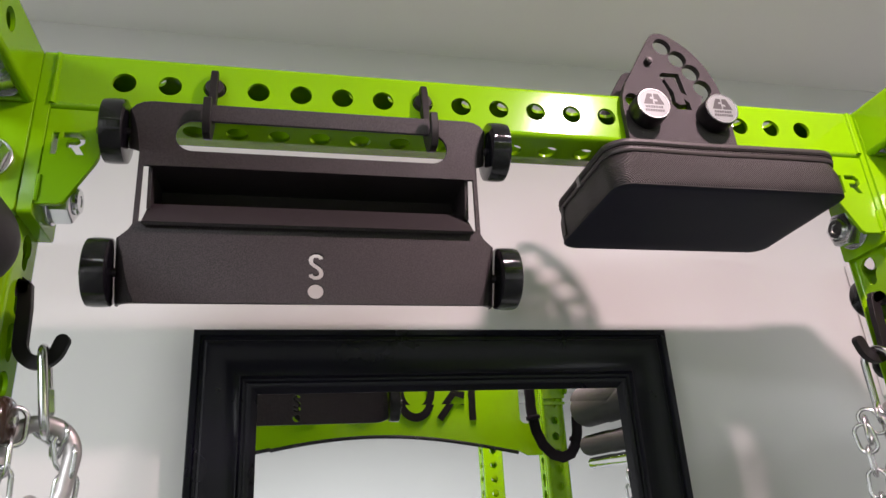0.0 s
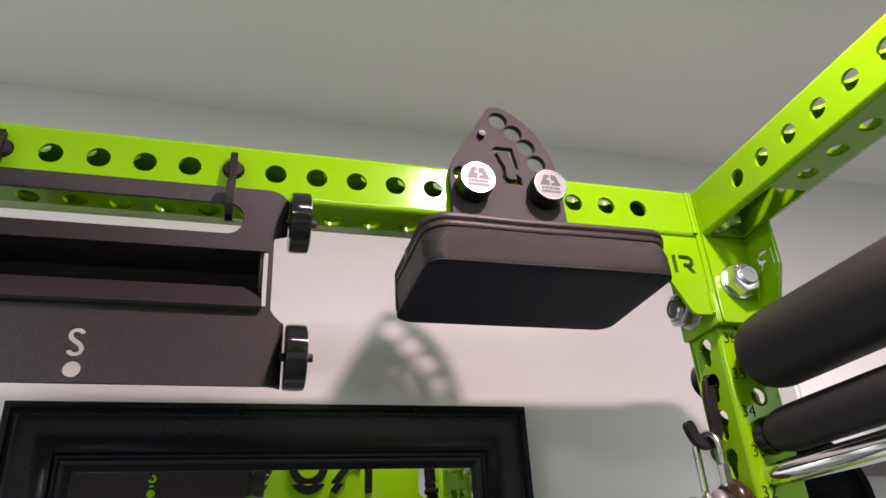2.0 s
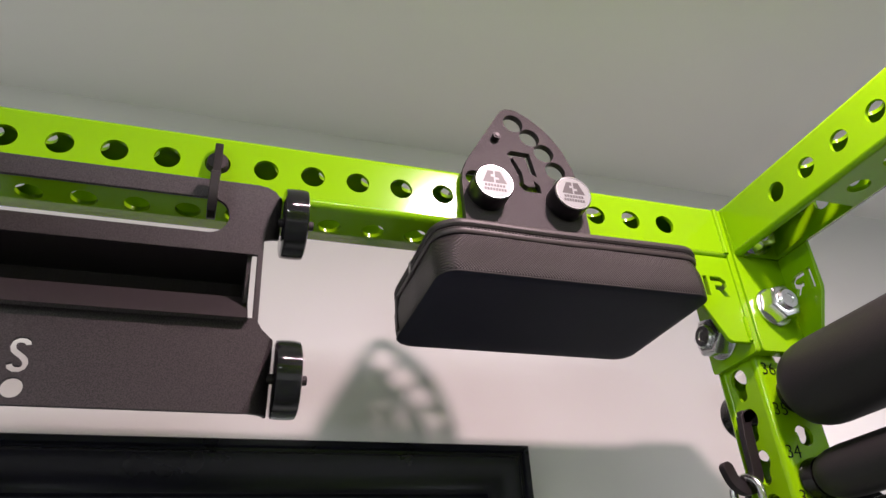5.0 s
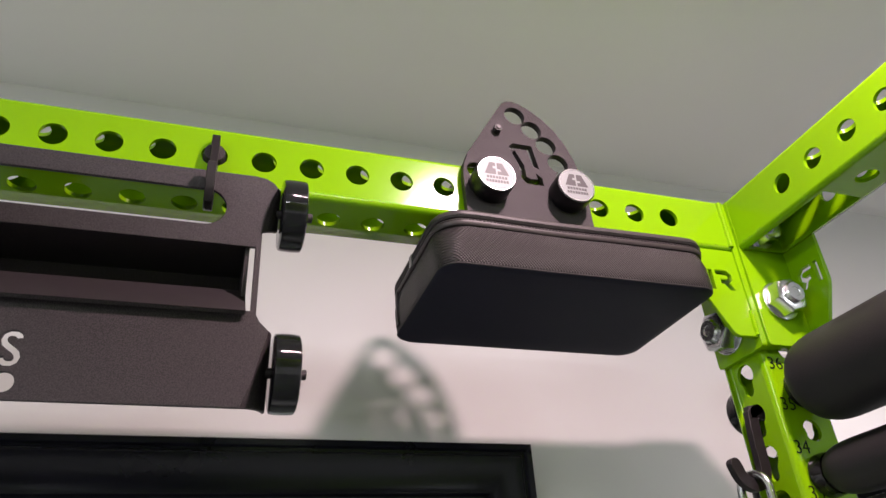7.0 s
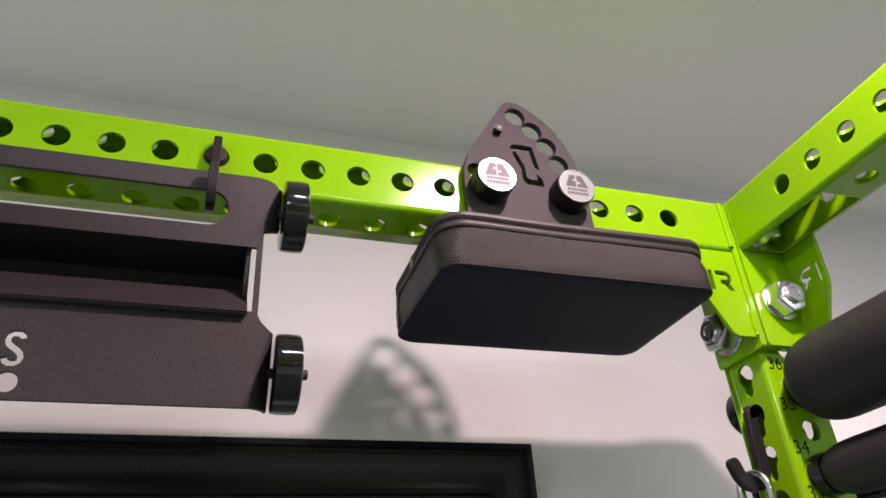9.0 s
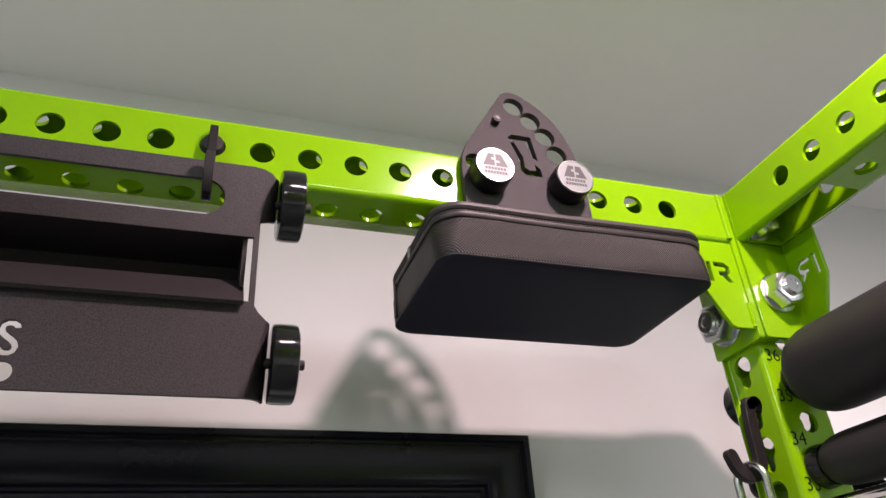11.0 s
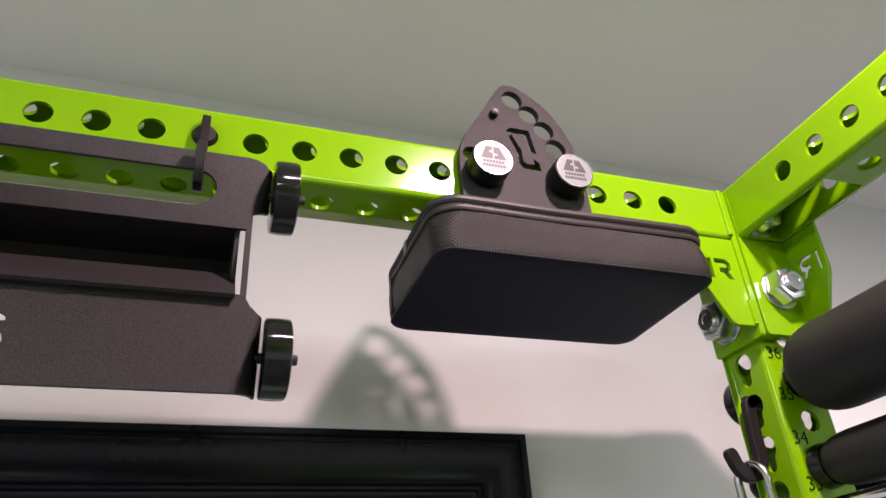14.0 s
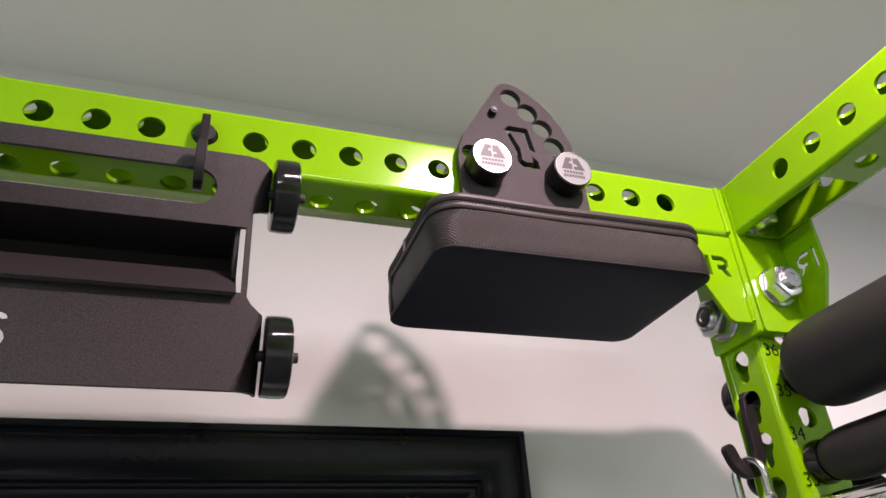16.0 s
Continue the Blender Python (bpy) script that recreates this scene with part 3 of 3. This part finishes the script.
def seat_pad():
    px0, px1, py0, py1 = 0.6745, 1.0185, -0.0405, 0.1665
    pz0, pz1 = 2.1275, 2.188
    t = thing("rack_pad", (0.84, 0.05, pz0), "black padded vinyl pad with a steel bracket on the green beam", "pad attachment")
    # padded cover: stacked rounded rings
    bm = bmesh.new()
    rings = []
    for inset, z, r in ((0.010, pz0 - 0.0015, 0.020), (0.0035, pz0 - 0.0005, 0.022), (0.0015, pz0 + 0.003, 0.024), (0.0005, pz0 + 0.012, 0.026), (0.0, pz0 + 0.03, 0.029), (0.002, pz0 + 0.045, 0.032), (0.004, pz0 + 0.050, 0.033)):
        ring = []
        corners = rounded(px0 + inset, py0 + inset, px1 - inset, py1 - inset, r, 9)
        for i in range(len(corners)):
            a, b = Vector(corners[i - 1]), Vector(corners[i])
            n = 24 if i % 10 == 0 else 1
            ring += [a.lerp(b, k / n) for k in range(n)]
        # slack cover: shallow creases along the sides
        puff = [0.0013 * noise.noise(Vector((p.x * 22, p.y * 22, z * 26))) * (1 if 0.001 < z - pz0 < 0.046 else 0) for p in ring]
        mid = Vector(((px0 + px1) / 2, (py0 + py1) / 2))
        rings.append([bm.verts.new((p.x + q * (1 if p.x > mid.x else -1), p.y + q * (1 if p.y > mid.y else -1), z + 0.0009 * noise.noise(Vector((p.x * 14, p.y * 14, z * 20))))) for p, q in zip(ring, puff)])
    for a, b in zip(rings[1:], rings[2:]):
        for i in range(len(a)):
            bm.faces.new((a[i - 1], a[i], b[i], b[i - 1]))
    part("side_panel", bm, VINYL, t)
    bm = bmesh.new()
    outer = rounded(px0 + 0.0024, py0 + 0.0024, px1 - 0.0024, py1 - 0.0024, 0.023, 9)
    loops = []
    for k, drop in ((1.0, 0.0005), (0.985, 0.0020), (0.93, 0.0030), (0.7, 0.0035), (0.35, 0.0035)):
        cxm, cym = (px0 + px1) / 2, (py0 + py1) / 2
        loops.append([bm.verts.new((cxm + (x - cxm) * k, cym + (y - cym) * k, pz0 - drop + 0.0006 * noise.noise(Vector((x * k * 18, y * k * 18, 3))))) for x, y in outer])
    for a, b in zip(loops, loops[1:]):
        for i in range(len(a)):
            bm.faces.new((a[i - 1], a[i], b[i], b[i - 1]))
    bm.faces.new(loops[-1])
    part("base_panel", bm, NEOPRENE, t, "smooth black base panel")
    # seam round the base, piping and zip band round the top
    def loop_at(inset, z, r, wave):
        base = [Vector(p) for p in dense(rounded(px0, py0, px1, py1, r, 8), 0.008)]
        out = []
        for i, p in enumerate(base):
            d = (base[(i + 1) % len(base)] - base[i - 1]).normalized()
            out.append((p.x - d.y * inset, p.y + d.x * inset, z + wave * noise.noise(Vector((p.x * 9, p.y * 9, z * 3)))))
        return out
    bm = bmesh.new()
    sweep(bm, loop_at(0.0030, pz0 + 0.0004, 0.024, 0.0004), 0.0010, 6, True)
    part("base_seam", bm, THREAD, t)
    # two sewn vinyl bands with the zip in the dark groove between them
    for low, high in ((0.0462, 0.0545), (0.0562, 0.0648)):
        mid = (low + high) / 2
        bm = bmesh.new()
        rows = [loop_at(i, pz0 + h, 0.033, 0.0024) for i, h in ((0.0052, low - 0.0006), (0.0012, low), (0.0002, low + 0.0011), (-0.0004, mid), (0.0002, high - 0.0011), (0.0012, high), (0.0052, high + 0.0006))]
        loops = [[bm.verts.new(p) for p in row] for row in rows]
        for c, d in zip(loops, loops[1:]):
            for i in range(len(c)):
                bm.faces.new((c[i - 1], c[i], d[i], d[i - 1]))
        part("zip_band", bm, LEATHER, t)
        bm = bmesh.new()
        line = loop_at(-0.0004, pz0 + (high - 0.0022 if low < 0.05 else low + 0.0022), 0.033, 0.0024)
        for i in range(len(line)):
            p, q = Vector(line[i - 1]), Vector(line[i])
            n = max(1, round((q - p).length / 0.0042))
            for k in range(n):
                sweep(bm, [p.lerp(q, (k + 0.12) / n), p.lerp(q, (k + 0.72) / n)], 0.00065, 5)
        part("stitching", bm, THREAD, t)
    bm = bmesh.new()
    sweep(bm, loop_at(0.0040, pz0 + 0.0554, 0.033, 0.0024), 0.0016, 6, True)
    part("zip_teeth", bm, RUBBER, t)
    bm = bmesh.new()
    plate(bm, rounded(px0 + 0.006, py0 + 0.006, px1 - 0.006, py1 - 0.006, 0.03, 8), [], pz0 + 0.050, pz0 + 0.0625, XY)
    part("backing_board", bm, BLACK, t)
    bm = bmesh.new()
    box(bm, px0 - 0.0015, px0 + 0.002, 0.060, 0.069, pz0 + 0.048, pz0 + 0.064, 0.0010)
    part("zip_pull", bm, DARKSTEEL, t, "small metal zip pull")
    bm = bmesh.new()
    box(bm, px0 - 0.0012, px0 + 0.002, 0.128, 0.136, pz0 + 0.004, pz0 + 0.050, 0.0005)
    part("strap_end", bm, LEATHER, t)
    # bracket: one plate in front of the beam and one behind it
    curve = [(0.722, 2.188), (0.7205, 2.262), (0.7225, 2.279), (0.729, 2.296), (0.7775, 2.3765), (0.7825, 2.3835), (0.789, 2.3875), (0.7965, 2.3885), (0.805, 2.3865),
             (0.8195, 2.3785), (0.836, 2.3655), (0.849, 2.351), (0.8605, 2.332), (0.8695, 2.309), (0.8755, 2.284), (0.8785, 2.255), (0.8795, 2.188)]
    holes = beads([(0.797, 2.3675), (0.8175, 2.348), (0.8345, 2.326), (0.847, 2.300), (0.8545, 2.2755)], 0.0135)
    mark_a = [(0.783, 2.3160), (0.789, 2.3215), (0.8135, 2.3215), (0.8195, 2.2865), (0.8120, 2.2905), (0.8070, 2.3145), (0.791, 2.3140), (0.7865, 2.3115)]
    mark_b = [(0.786, 2.3075), (0.790, 2.3105), (0.7965, 2.2965), (0.800, 2.290), (0.8005, 2.273), (0.806, 2.2695), (0.8155, 2.2705), (0.8145, 2.2795), (0.8215, 2.2735), (0.8225, 2.2625), (0.801, 2.2625), (0.7945, 2.2695), (0.7935, 2.2885)]
    small = circle(0.735, 2.272, 0.0105, 20)
    curve = [(0.80 + (x - 0.80) * 1.02, z if z < 2.2 else 2.25 + (z - 2.25) * 1.02) for x, z in curve]
    for y in (-0.0125, 2 * HALF + 0.004):
        bm = bmesh.new()
        plate(bm, curve, [holes, mark_a, mark_b, small], y, y + 0.009, XZ, 0.0008)
        part("bracket_plate", bm, BLACK, t)
    bm = bmesh.new()
    box(bm, 0.722, 0.8795, -0.0045, 2 * HALF + 0.005, pz0 + 0.063, pz0 + 0.070)
    part("cross_plate", bm, BLACK, t)
    bm = bmesh.new()
    lathe(bm, [(0.0054, -0.001), (0.0054, 0.0065), (0.0047, 0.0080), (0.0030, 0.0080), (0.001, 0.0080)], pose(0.7685, -0.0125, 2.337, 90, 0, 0), 20)
    pin = part("stop_pin", bm, KNOB, t, "small dark stop pin")
    bm = bmesh.new()
    lathe(bm, [(0.0032, 0.0078), (0.0032, 0.0090), (0.0026, 0.0096), (0.0010, 0.0096)], pose(0.7685, -0.0125, 2.337, 90, 0, 0), 20)
    part("pin_tip", bm, GREYPLASTIC, pin, "bare steel tip")
    for x in (0.089 + STEP * 13, 0.089 + STEP * 15):
        m = pose(x, -0.0125, BEAM_Z, 90, 0, 0)
        bm = bmesh.new()
        lathe(bm, [(0.0235, 0.0), (0.0245, 0.0015), (0.0245, 0.0235), (0.0240, 0.0248), (0.0230, 0.0252), (0.0230, 0.0245), (0.001, 0.0245)], m, 48)
        knob = part("knob", bm, KNOB, t)
        bm = bmesh.new()
        lathe(bm, [(0.0228, 0.0240), (0.0230, 0.0250), (0.0224, 0.0257), (0.001, 0.0257)], m, 48)
        part("cap_disc", bm, BRUSHED, knob, "brushed steel disc with dark etched marks")
        bm = bmesh.new()
        lathe(bm, [(0.0216, 0.0256), (0.0219, 0.0262), (0.0229, 0.0262), (0.0234, 0.0254), (0.0234, 0.0246)], m, 48)
        part("cap_rim", bm, ZINC, knob)
        # plain marks: two stepped blocks and two rows of small bars
        def mk(outline):
            b2 = bmesh.new()
            plate(b2, outline, [], 0.02565, 0.0259, m)
            part("etched_mark", b2, GREYINK, knob)
        mk([(-0.0150, -0.0015), (-0.0080, 0.0150), (-0.001, 0.0150), (-0.001, 0.0100), (-0.0045, 0.0100), (-0.0045, 0.0066), (-0.001, 0.0066), (-0.001, -0.0015)])
        mk([(0.001, 0.0150), (0.0080, 0.0150), (0.0150, -0.0015), (0.001, -0.0015), (0.001, 0.0030), (0.0060, 0.0030), (0.0050, 0.0064), (0.001, 0.0064)])
        for count, wide, low, high in ((7, 0.0260, -0.0072, -0.0038), (8, 0.0280, -0.0128, -0.0092)):
            for i in range(count):
                u = -wide / 2 + wide * i / count
                mk([(u, low), (u + wide / count * 0.74, low), (u + wide / count * 0.74, high), (u, high)])


def dense(loop, step):
    out = []
    for i in range(len(loop)):
        a, b = Vector(loop[i - 1]), Vector(loop[i])
        n = max(1, int((b - a).length / step))
        out += [tuple(a.lerp(b, k / n)) for k in range(n)]
    return out


seat_pad()


def j_hook(side):
    """A flat J-hook in the upright's inner face."""
    s = 1 if side == 1 else -1
    face = UP_X[side] - s * HALF
    y = 0.058
    hook = thing("j_hook", (face, y, 1.99), "black flat steel J-hook hanging in the upright's hole", "hook", "hooks with chains")
    path = [(0.010, 2.030), (-0.004, 2.020), (-0.0065, 1.995), (-0.0075, 1.965)]
    for i in range(1, 19):
        a = radians(180 + 165 * i / 18)
        path.append((-0.0275 + 0.020 * -math.cos(a), 1.960 + 0.024 * math.sin(a)))
    path.append((-0.0488, 1.9595))
    out = stroke([(face + s * a, b - (0.008 if side == 1 else 0.005)) for a, b in path], 0.0145, True)
    bm = bmesh.new()
    plate(bm, out, [], y - 0.005, y + 0.005, XZ, 0.0012)
    part("hook_plate", bm, HOOK, hook)
    bm = bmesh.new()
    box(bm, min(face - s * 0.008, face + s * 0.06), max(face - s * 0.008, face + s * 0.06), y - 0.005, y + 0.005, 2.006, 2.022, 0.001)
    part("tongue", bm, BLACK, hook)


def oval(w, h, n=32):
    """A closed stadium in x, z."""
    r, out = w / 2, []
    for c, a0 in ((h / 2 - r, 0), (-(h / 2 - r), 180)):
        for i in range(n // 2 + 1):
            a = radians(a0 + 180 * i / (n // 2))
            out.append(Vector((r * math.cos(a), 0, c + r * math.sin(a))))
    return out


def link(name, parent, place, w, h, r, yaw, lean=0, mat=None):
    bm = bmesh.new()
    m = pose(*place, 0, lean, yaw)
    sweep(bm, [m @ p for p in oval(w, h)], r, 12, True)
    return part(name, bm, mat or GALV, parent)


def chains(side):
    s = 1 if side == 1 else -1
    x = UP_X[side] - s * (HALF + (0.028 if side == 1 else 0.0320))
    y = 0.058
    top = 1.940 if side == 1 else 1.946
    facing = 66 if side == 1 else 17
    ring = thing("carabiner", (x, y, top - 0.10), "oval zinc-plated steel carabiner hanging on a black hook", "carabiner", "carabiners")
    lean = 0 if side == 1 else -9
    m = pose(x, y, top, 0, lean, 0) @ pose(0, 0, -0.0455, 0, 0, -72 if side == 1 else 98)
    bm = bmesh.new()
    sweep(bm, [m @ p for p in oval(0.036, 0.092)], 0.0050, 12, True)
    part("body", bm, ZINC, ring)
    bm = bmesh.new()
    lathe(bm, [(0.0058, -0.014), (0.0074, -0.012), (0.0074, 0.012), (0.0058, 0.014)], m @ pose(0.018, 0, -0.008), 6)
    part("screw_sleeve", bm, ZINC, ring)
    big = thing("heavy_chain", (x, y, top - 0.9), "heavy galvanised steel chain hanging from a carabiner", "chain", "heavy chains")
    x += 0.0 if side == 1 else 0.006
    wide, tall = (0.047, 0.082) if side == 1 else (0.064, 0.096)
    z = top - 0.0915 + 0.0138 - tall / 2
    for i in range(11):
        link("link", big, (x + 0.002 * math.sin(i * 2.1), y - 0.001 * i, z), wide, tall, 0.0088, facing + 84 * (i % 2) + 5 * i, (9 if i == 0 and side == 0 else 3) * math.sin(i * 2.0 + 1.2))
        z -= tall - 0.0176
    small = thing("thin_chain", (x, y, top - 0.7), "thin zinc-plated welded chain looped on a carabiner", "chain", "thin chains")
    for strand in (0, 1):
        z = top - 0.084
        for i in range(17):
            out = (0.004 + (0.040 if side == 1 else 0.026) * min(1, (i + 0.3) / 3.0) ** 0.7) if strand else (-0.016 - 0.012 * min(1, i / 4))
            lean = (-62 + 24 * i if i < 3 else 7 * math.sin(i * 1.7)) * (-s) if strand else 8 * math.sin(i * 1.7)
            link("link", small, (x - s * out, y + (0.010 if strand else -0.020), z), 0.0215, 0.037, 0.0027, 30 + 90 * (i % 2) + 9 * strand, lean, mat=ZINC)
            z -= 0.011 if (strand and i < 3) else 0.0285


for side in (0, 1):
    j_hook(side)
    chains(side)


def ball_knob(side):
    s = 1 if side == 1 else -1
    face = UP_X[side] - s * HALF
    z = 1.850 if side == 1 else 1.866
    t = thing("ball_stop", (face, 0.035, z), "dark brown glossy rubber knob on the upright", "knob", "brown knobs")
    m = pose(face, 0.046, z, 0, -90 * s, 0) if side == 1 else pose(face, 0.030, z, 0, 90, 0) @ Matrix.Scale(0.8, 4)
    bm = bmesh.new()
    prof = [(0.012, 0.0), (0.024, 0.001)] + [(0.0175 + 0.0135 * math.cos(a), 0.0145 + 0.0135 * math.sin(a)) for a in [radians(-80 + 160 * i / 12) for i in range(13)]] + [(0.008, 0.0275), (0.004, 0.0270)]
    lathe(bm, prof, m, 36)
    part("knob_body", bm, BRONZE, t)
    bm = bmesh.new()
    lathe(bm, [(0.008, 0.0265), (0.008, 0.0315), (0.0065, 0.033), (0.002, 0.033)], m, 6)
    part("bolt_head", bm, ZINC, t)


for side in (0, 1):
    ball_knob(side)


def rollers():
    x = UP_X[1]
    front = UP_Y[0] - HALF
    def roller(z, radius, length, stand, label, dx, knob, ring, x=x):
        t = thing("foam_roller", (x + dx, front, z), label, "foam roller", "foam rollers on the upright")
        m = pose(x + dx, front, z, 90, 0, 0)
        bm = bmesh.new()
        lathe(bm, [(radius * 0.45, stand), (radius * 0.62, stand + 0.0015), (radius * 0.77, stand + 0.006), (radius * 0.88, stand + 0.013), (radius * 0.95, stand + 0.022), (radius * 0.985, stand + 0.031), (radius, stand + 0.042), (radius, stand + length - 0.012), (radius * 0.95, stand + length - 0.003), (radius * 0.5, stand + length)], m, 48)
        part("foam", bm, FOAM, t)
        bm = bmesh.new()
        lathe(bm, [(radius * ring * 0.9, 0.0), (radius * ring, 0.002), (radius * ring, stand * 0.6), (radius * ring * 0.94, stand + 0.004)], m, 36)
        part("collar", bm, RUBBER, t, "glossy black plastic collar")
        bm = bmesh.new()
        lathe(bm, [(0.0115, -0.09), (0.0115, stand + length + 0.02)], m, 24)
        part("rod", bm, CHROME, t)
        bm = bmesh.new()
        lathe(bm, [(knob * 0.75, -0.0785), (knob, -0.081), (knob, -0.096), (knob * 0.86, -0.102), (0.004, -0.103)], m, 32)
        part("end_knob", bm, RUBBER, t)
    roller(2.0300, 0.0512, 0.358, 0.016, "thick black foam roller standing out from the green upright", 0.0005, 0.031, 0.46)
    roller(1.9285, 0.0285, 0.36, 0.014, "slim black foam roller standing out from the green upright", -0.004, 0.020, 0.86)
    roller(2.0300, 0.0512, 0.358, 0.016, "thick black foam roller standing out from the green upright", 0.0095, 0.014, 0.46, UP_X[0])
    t = thing("storage_peg", (x, front, 1.882), "polished chrome storage peg on the green upright", "peg")
    bm = bmesh.new()
    lathe(bm, [(0.0150, 0.0), (0.0150, 0.34), (0.0135, 0.345), (0.004, 0.346)], pose(x - 0.010, front, 1.8795, 90, 0, 0), 40)
    part("bar", bm, CHROME, t)
    t = thing("grey_pin", (x, front, 1.824), "matt grey plastic pin with a flat tab in the upright", "pin")
    m = pose(x - 0.008, front, 1.822, 90, 0, 0)
    bm = bmesh.new()
    lathe(bm, [(0.0135, 0.0), (0.0135, 0.030), (0.0120, 0.033), (0.003, 0.033)], m, 28)
    part("barrel", bm, GREYPLASTIC, t)
    bm = bmesh.new()
    box(bm, x - 0.019, x + 0.005, front - 0.062, front - 0.026, 1.820, 1.828, 0.002)
    part("tab", bm, GREYPLASTIC, t)
    px, pz = 1.276, 1.862
    t = thing("weight_plate", (px, 0.115, pz - 0.076), "small black rubber weight plate on a peg at the upright", "weight plate")
    at = pose(px, 0.105, pz) @ AXIS_Y
    bm = bmesh.new()
    lathe(bm, [(0.013, 0.002), (0.064, 0.002), (0.070, -0.002), (0.074, -0.006), (0.085, -0.007), (0.0877, -0.004), (0.088, 0.002), (0.088, 0.022), (0.085, 0.026), (0.013, 0.026)], at, 72)
    part("disc", bm, DISC, t)
    bm = bmesh.new()
    sweep(bm, [(UP_X[1] + HALF - 0.004, 0.060, pz), (px - 0.02, 0.060, pz), (px - 0.006, 0.064, pz), (px, 0.078, pz), (px, 0.128, pz)], 0.011, 16)
    part("peg", bm, DISC, t)


rollers()


def strap():
    x, y = UP_X[1] - 0.005, UP_Y[1] + HALF + 0.012
    t = thing("hanging_strap", (x, y, 1.93), "black webbing strap looped round the front upright", "strap")
    bm = bmesh.new()
    line = [(-0.080, 2.25), (-0.078, 2.15), (-0.074, 2.06), (-0.064, 2.00), (-0.045, 1.955), (-0.015, 1.925), (0.018, 1.915), (0.046, 1.925), (0.064, 1.952), (0.074, 1.990), (0.078, 2.04)]
    plate(bm, stroke([(x + u, v) for u, v in line], 0.034), [], y - 0.003, y + 0.003, XZ, 0.0008)
    for i, (u, v, turn) in enumerate(((0.068, 1.965, 20), (-0.070, 2.04, -8))):
        tmp = bmesh.new()
        box(tmp, -0.022, 0.022, -0.006, 0.006, -0.007, 0.007, 0.002)
        join(bm, tmp, pose(x + u, y, v, 0, turn, 0))
    part("webbing", bm, WEBBING, t)


strap()


def far_post():
    t = thing("rack_post", (1.06, -1.12, 0), "lime green steel post with round holes", "rack post")
    bm = bmesh.new()
    zs = [0.2 + STEP * i for i in range(40)]
    cuts = [circle(z, 0, 0.0127, 16) for z in zs]
    tube(bm, 2.288, pose(1.06, -1.12, 0) @ Matrix(((0, 0, 1, 0), (0, 1, 0, 0), (1, 0, 0, 0), (0, 0, 0, 1))), [cuts, cuts, cuts, cuts])
    part("tube", bm, LIME, t)


far_post()


# ---- on the wall ----
def wall_mirror():
    x0, x1, z0, z1 = 0.1393, 0.960, 1.20, 2.0690
    t = thing("wall_mirror", (0.55, WALL_Y, z0), "large wall mirror with a broad satin black wooden frame", "mirror")
    prof = [(0.0, WALL_Y - 0.0005), (0.0, 0.414), (0.0015, 0.4115), (0.0100, 0.4105), (0.0115, 0.4125), (0.0125, 0.4160), (0.0170, 0.4165), (0.0185, 0.4140), (0.0215, 0.4125), (0.026, 0.4135), (0.034, 0.4175), (0.044, 0.4215),
            (0.056, 0.4235), (0.066, 0.4228), (0.072, 0.4205), (0.0745, 0.4185), (0.0765, 0.4220), (0.0780, 0.4255), (0.082, 0.4262), (0.086, 0.4240), (0.090, 0.4250), (0.094, 0.4290), (0.0985, 0.4335), (0.101, 0.4352), (0.101, 0.4450)]
    bm = bmesh.new()
    rings = [[bm.verts.new(p) for p in ((x0 + u, y, z0 + u), (x1 - u, y, z0 + u), (x1 - u, y, z1 - u), (x0 + u, y, z1 - u))] for u, y in prof]
    for a, b in zip(rings, rings[1:]):
        for i in range(4):
            bm.faces.new((a[i - 1], a[i], b[i], b[i - 1]))
    part("frame", bm, SATIN, t)
    i, j = 0.097, 0.097 + 0.026
    bm = bmesh.new()
    a = [bm.verts.new(p) for p in ((x0 + i, 0.43555, z0 + i), (x1 - i, 0.43555, z0 + i), (x1 - i, 0.43555, z1 - i), (x0 + i, 0.43555, z1 - i))]
    b = [bm.verts.new(p) for p in ((x0 + j, 0.4358, z0 + j), (x1 - j, 0.4358, z0 + j), (x1 - j, 0.4358, z1 - j), (x0 + j, 0.4358, z1 - j))]
    for k in range(4):
        bm.faces.new((a[k - 1], a[k], b[k], b[k - 1]))
    bm.faces.new(b)
    back = [bm.verts.new((v.co.x, 0.442, v.co.z)) for v in a]
    for k in range(4):
        bm.faces.new((a[k - 1], a[k], back[k], back[k - 1]))
    bm.faces.new(back)
    glass = part("mirror_glass", bm, MIRROR, t, "silvered glass with a bevelled edge")
    for p in glass.data.polygons:
        p.use_smooth = False
    t.matrix_basis = pose(0.55, WALL_Y, z0, 1.3)


wall_mirror()


def air_conditioner():
    x0, x1 = 1.44, 2.24
    t = thing("air_conditioner", (1.78, WALL_Y, 1.93), "white plastic wall-mounted air conditioner with rounded panels", "air conditioner")
    prof = [(WALL_Y - 0.001, 1.945), (0.345, 1.935), (0.295, 1.962), (0.275, 2.000), (0.27, 2.06), (0.275, 2.18), (0.290, 2.212), (0.32, 2.225), (WALL_Y - 0.001, 2.225)]
    bm = bmesh.new()
    plate(bm, prof, [], x0, x1, YZ, 0.004)
    part("casing", bm, WHITE, t)
    bm = bmesh.new()
    box(bm, x0 + 0.004, x1 - 0.004, 0.2665, 0.2725, 2.003, 2.172, 0.002)
    part("front_panel", bm, WHITE, t)
    bm = bmesh.new()
    plate(bm, [(0.300, 1.951), (0.342, 1.9295), (0.344, 1.9335), (0.302, 1.955)], [], x0 + 0.03, x1 - 0.03, YZ)
    part("louvre", bm, GREYPLASTIC, t)


air_conditioner()
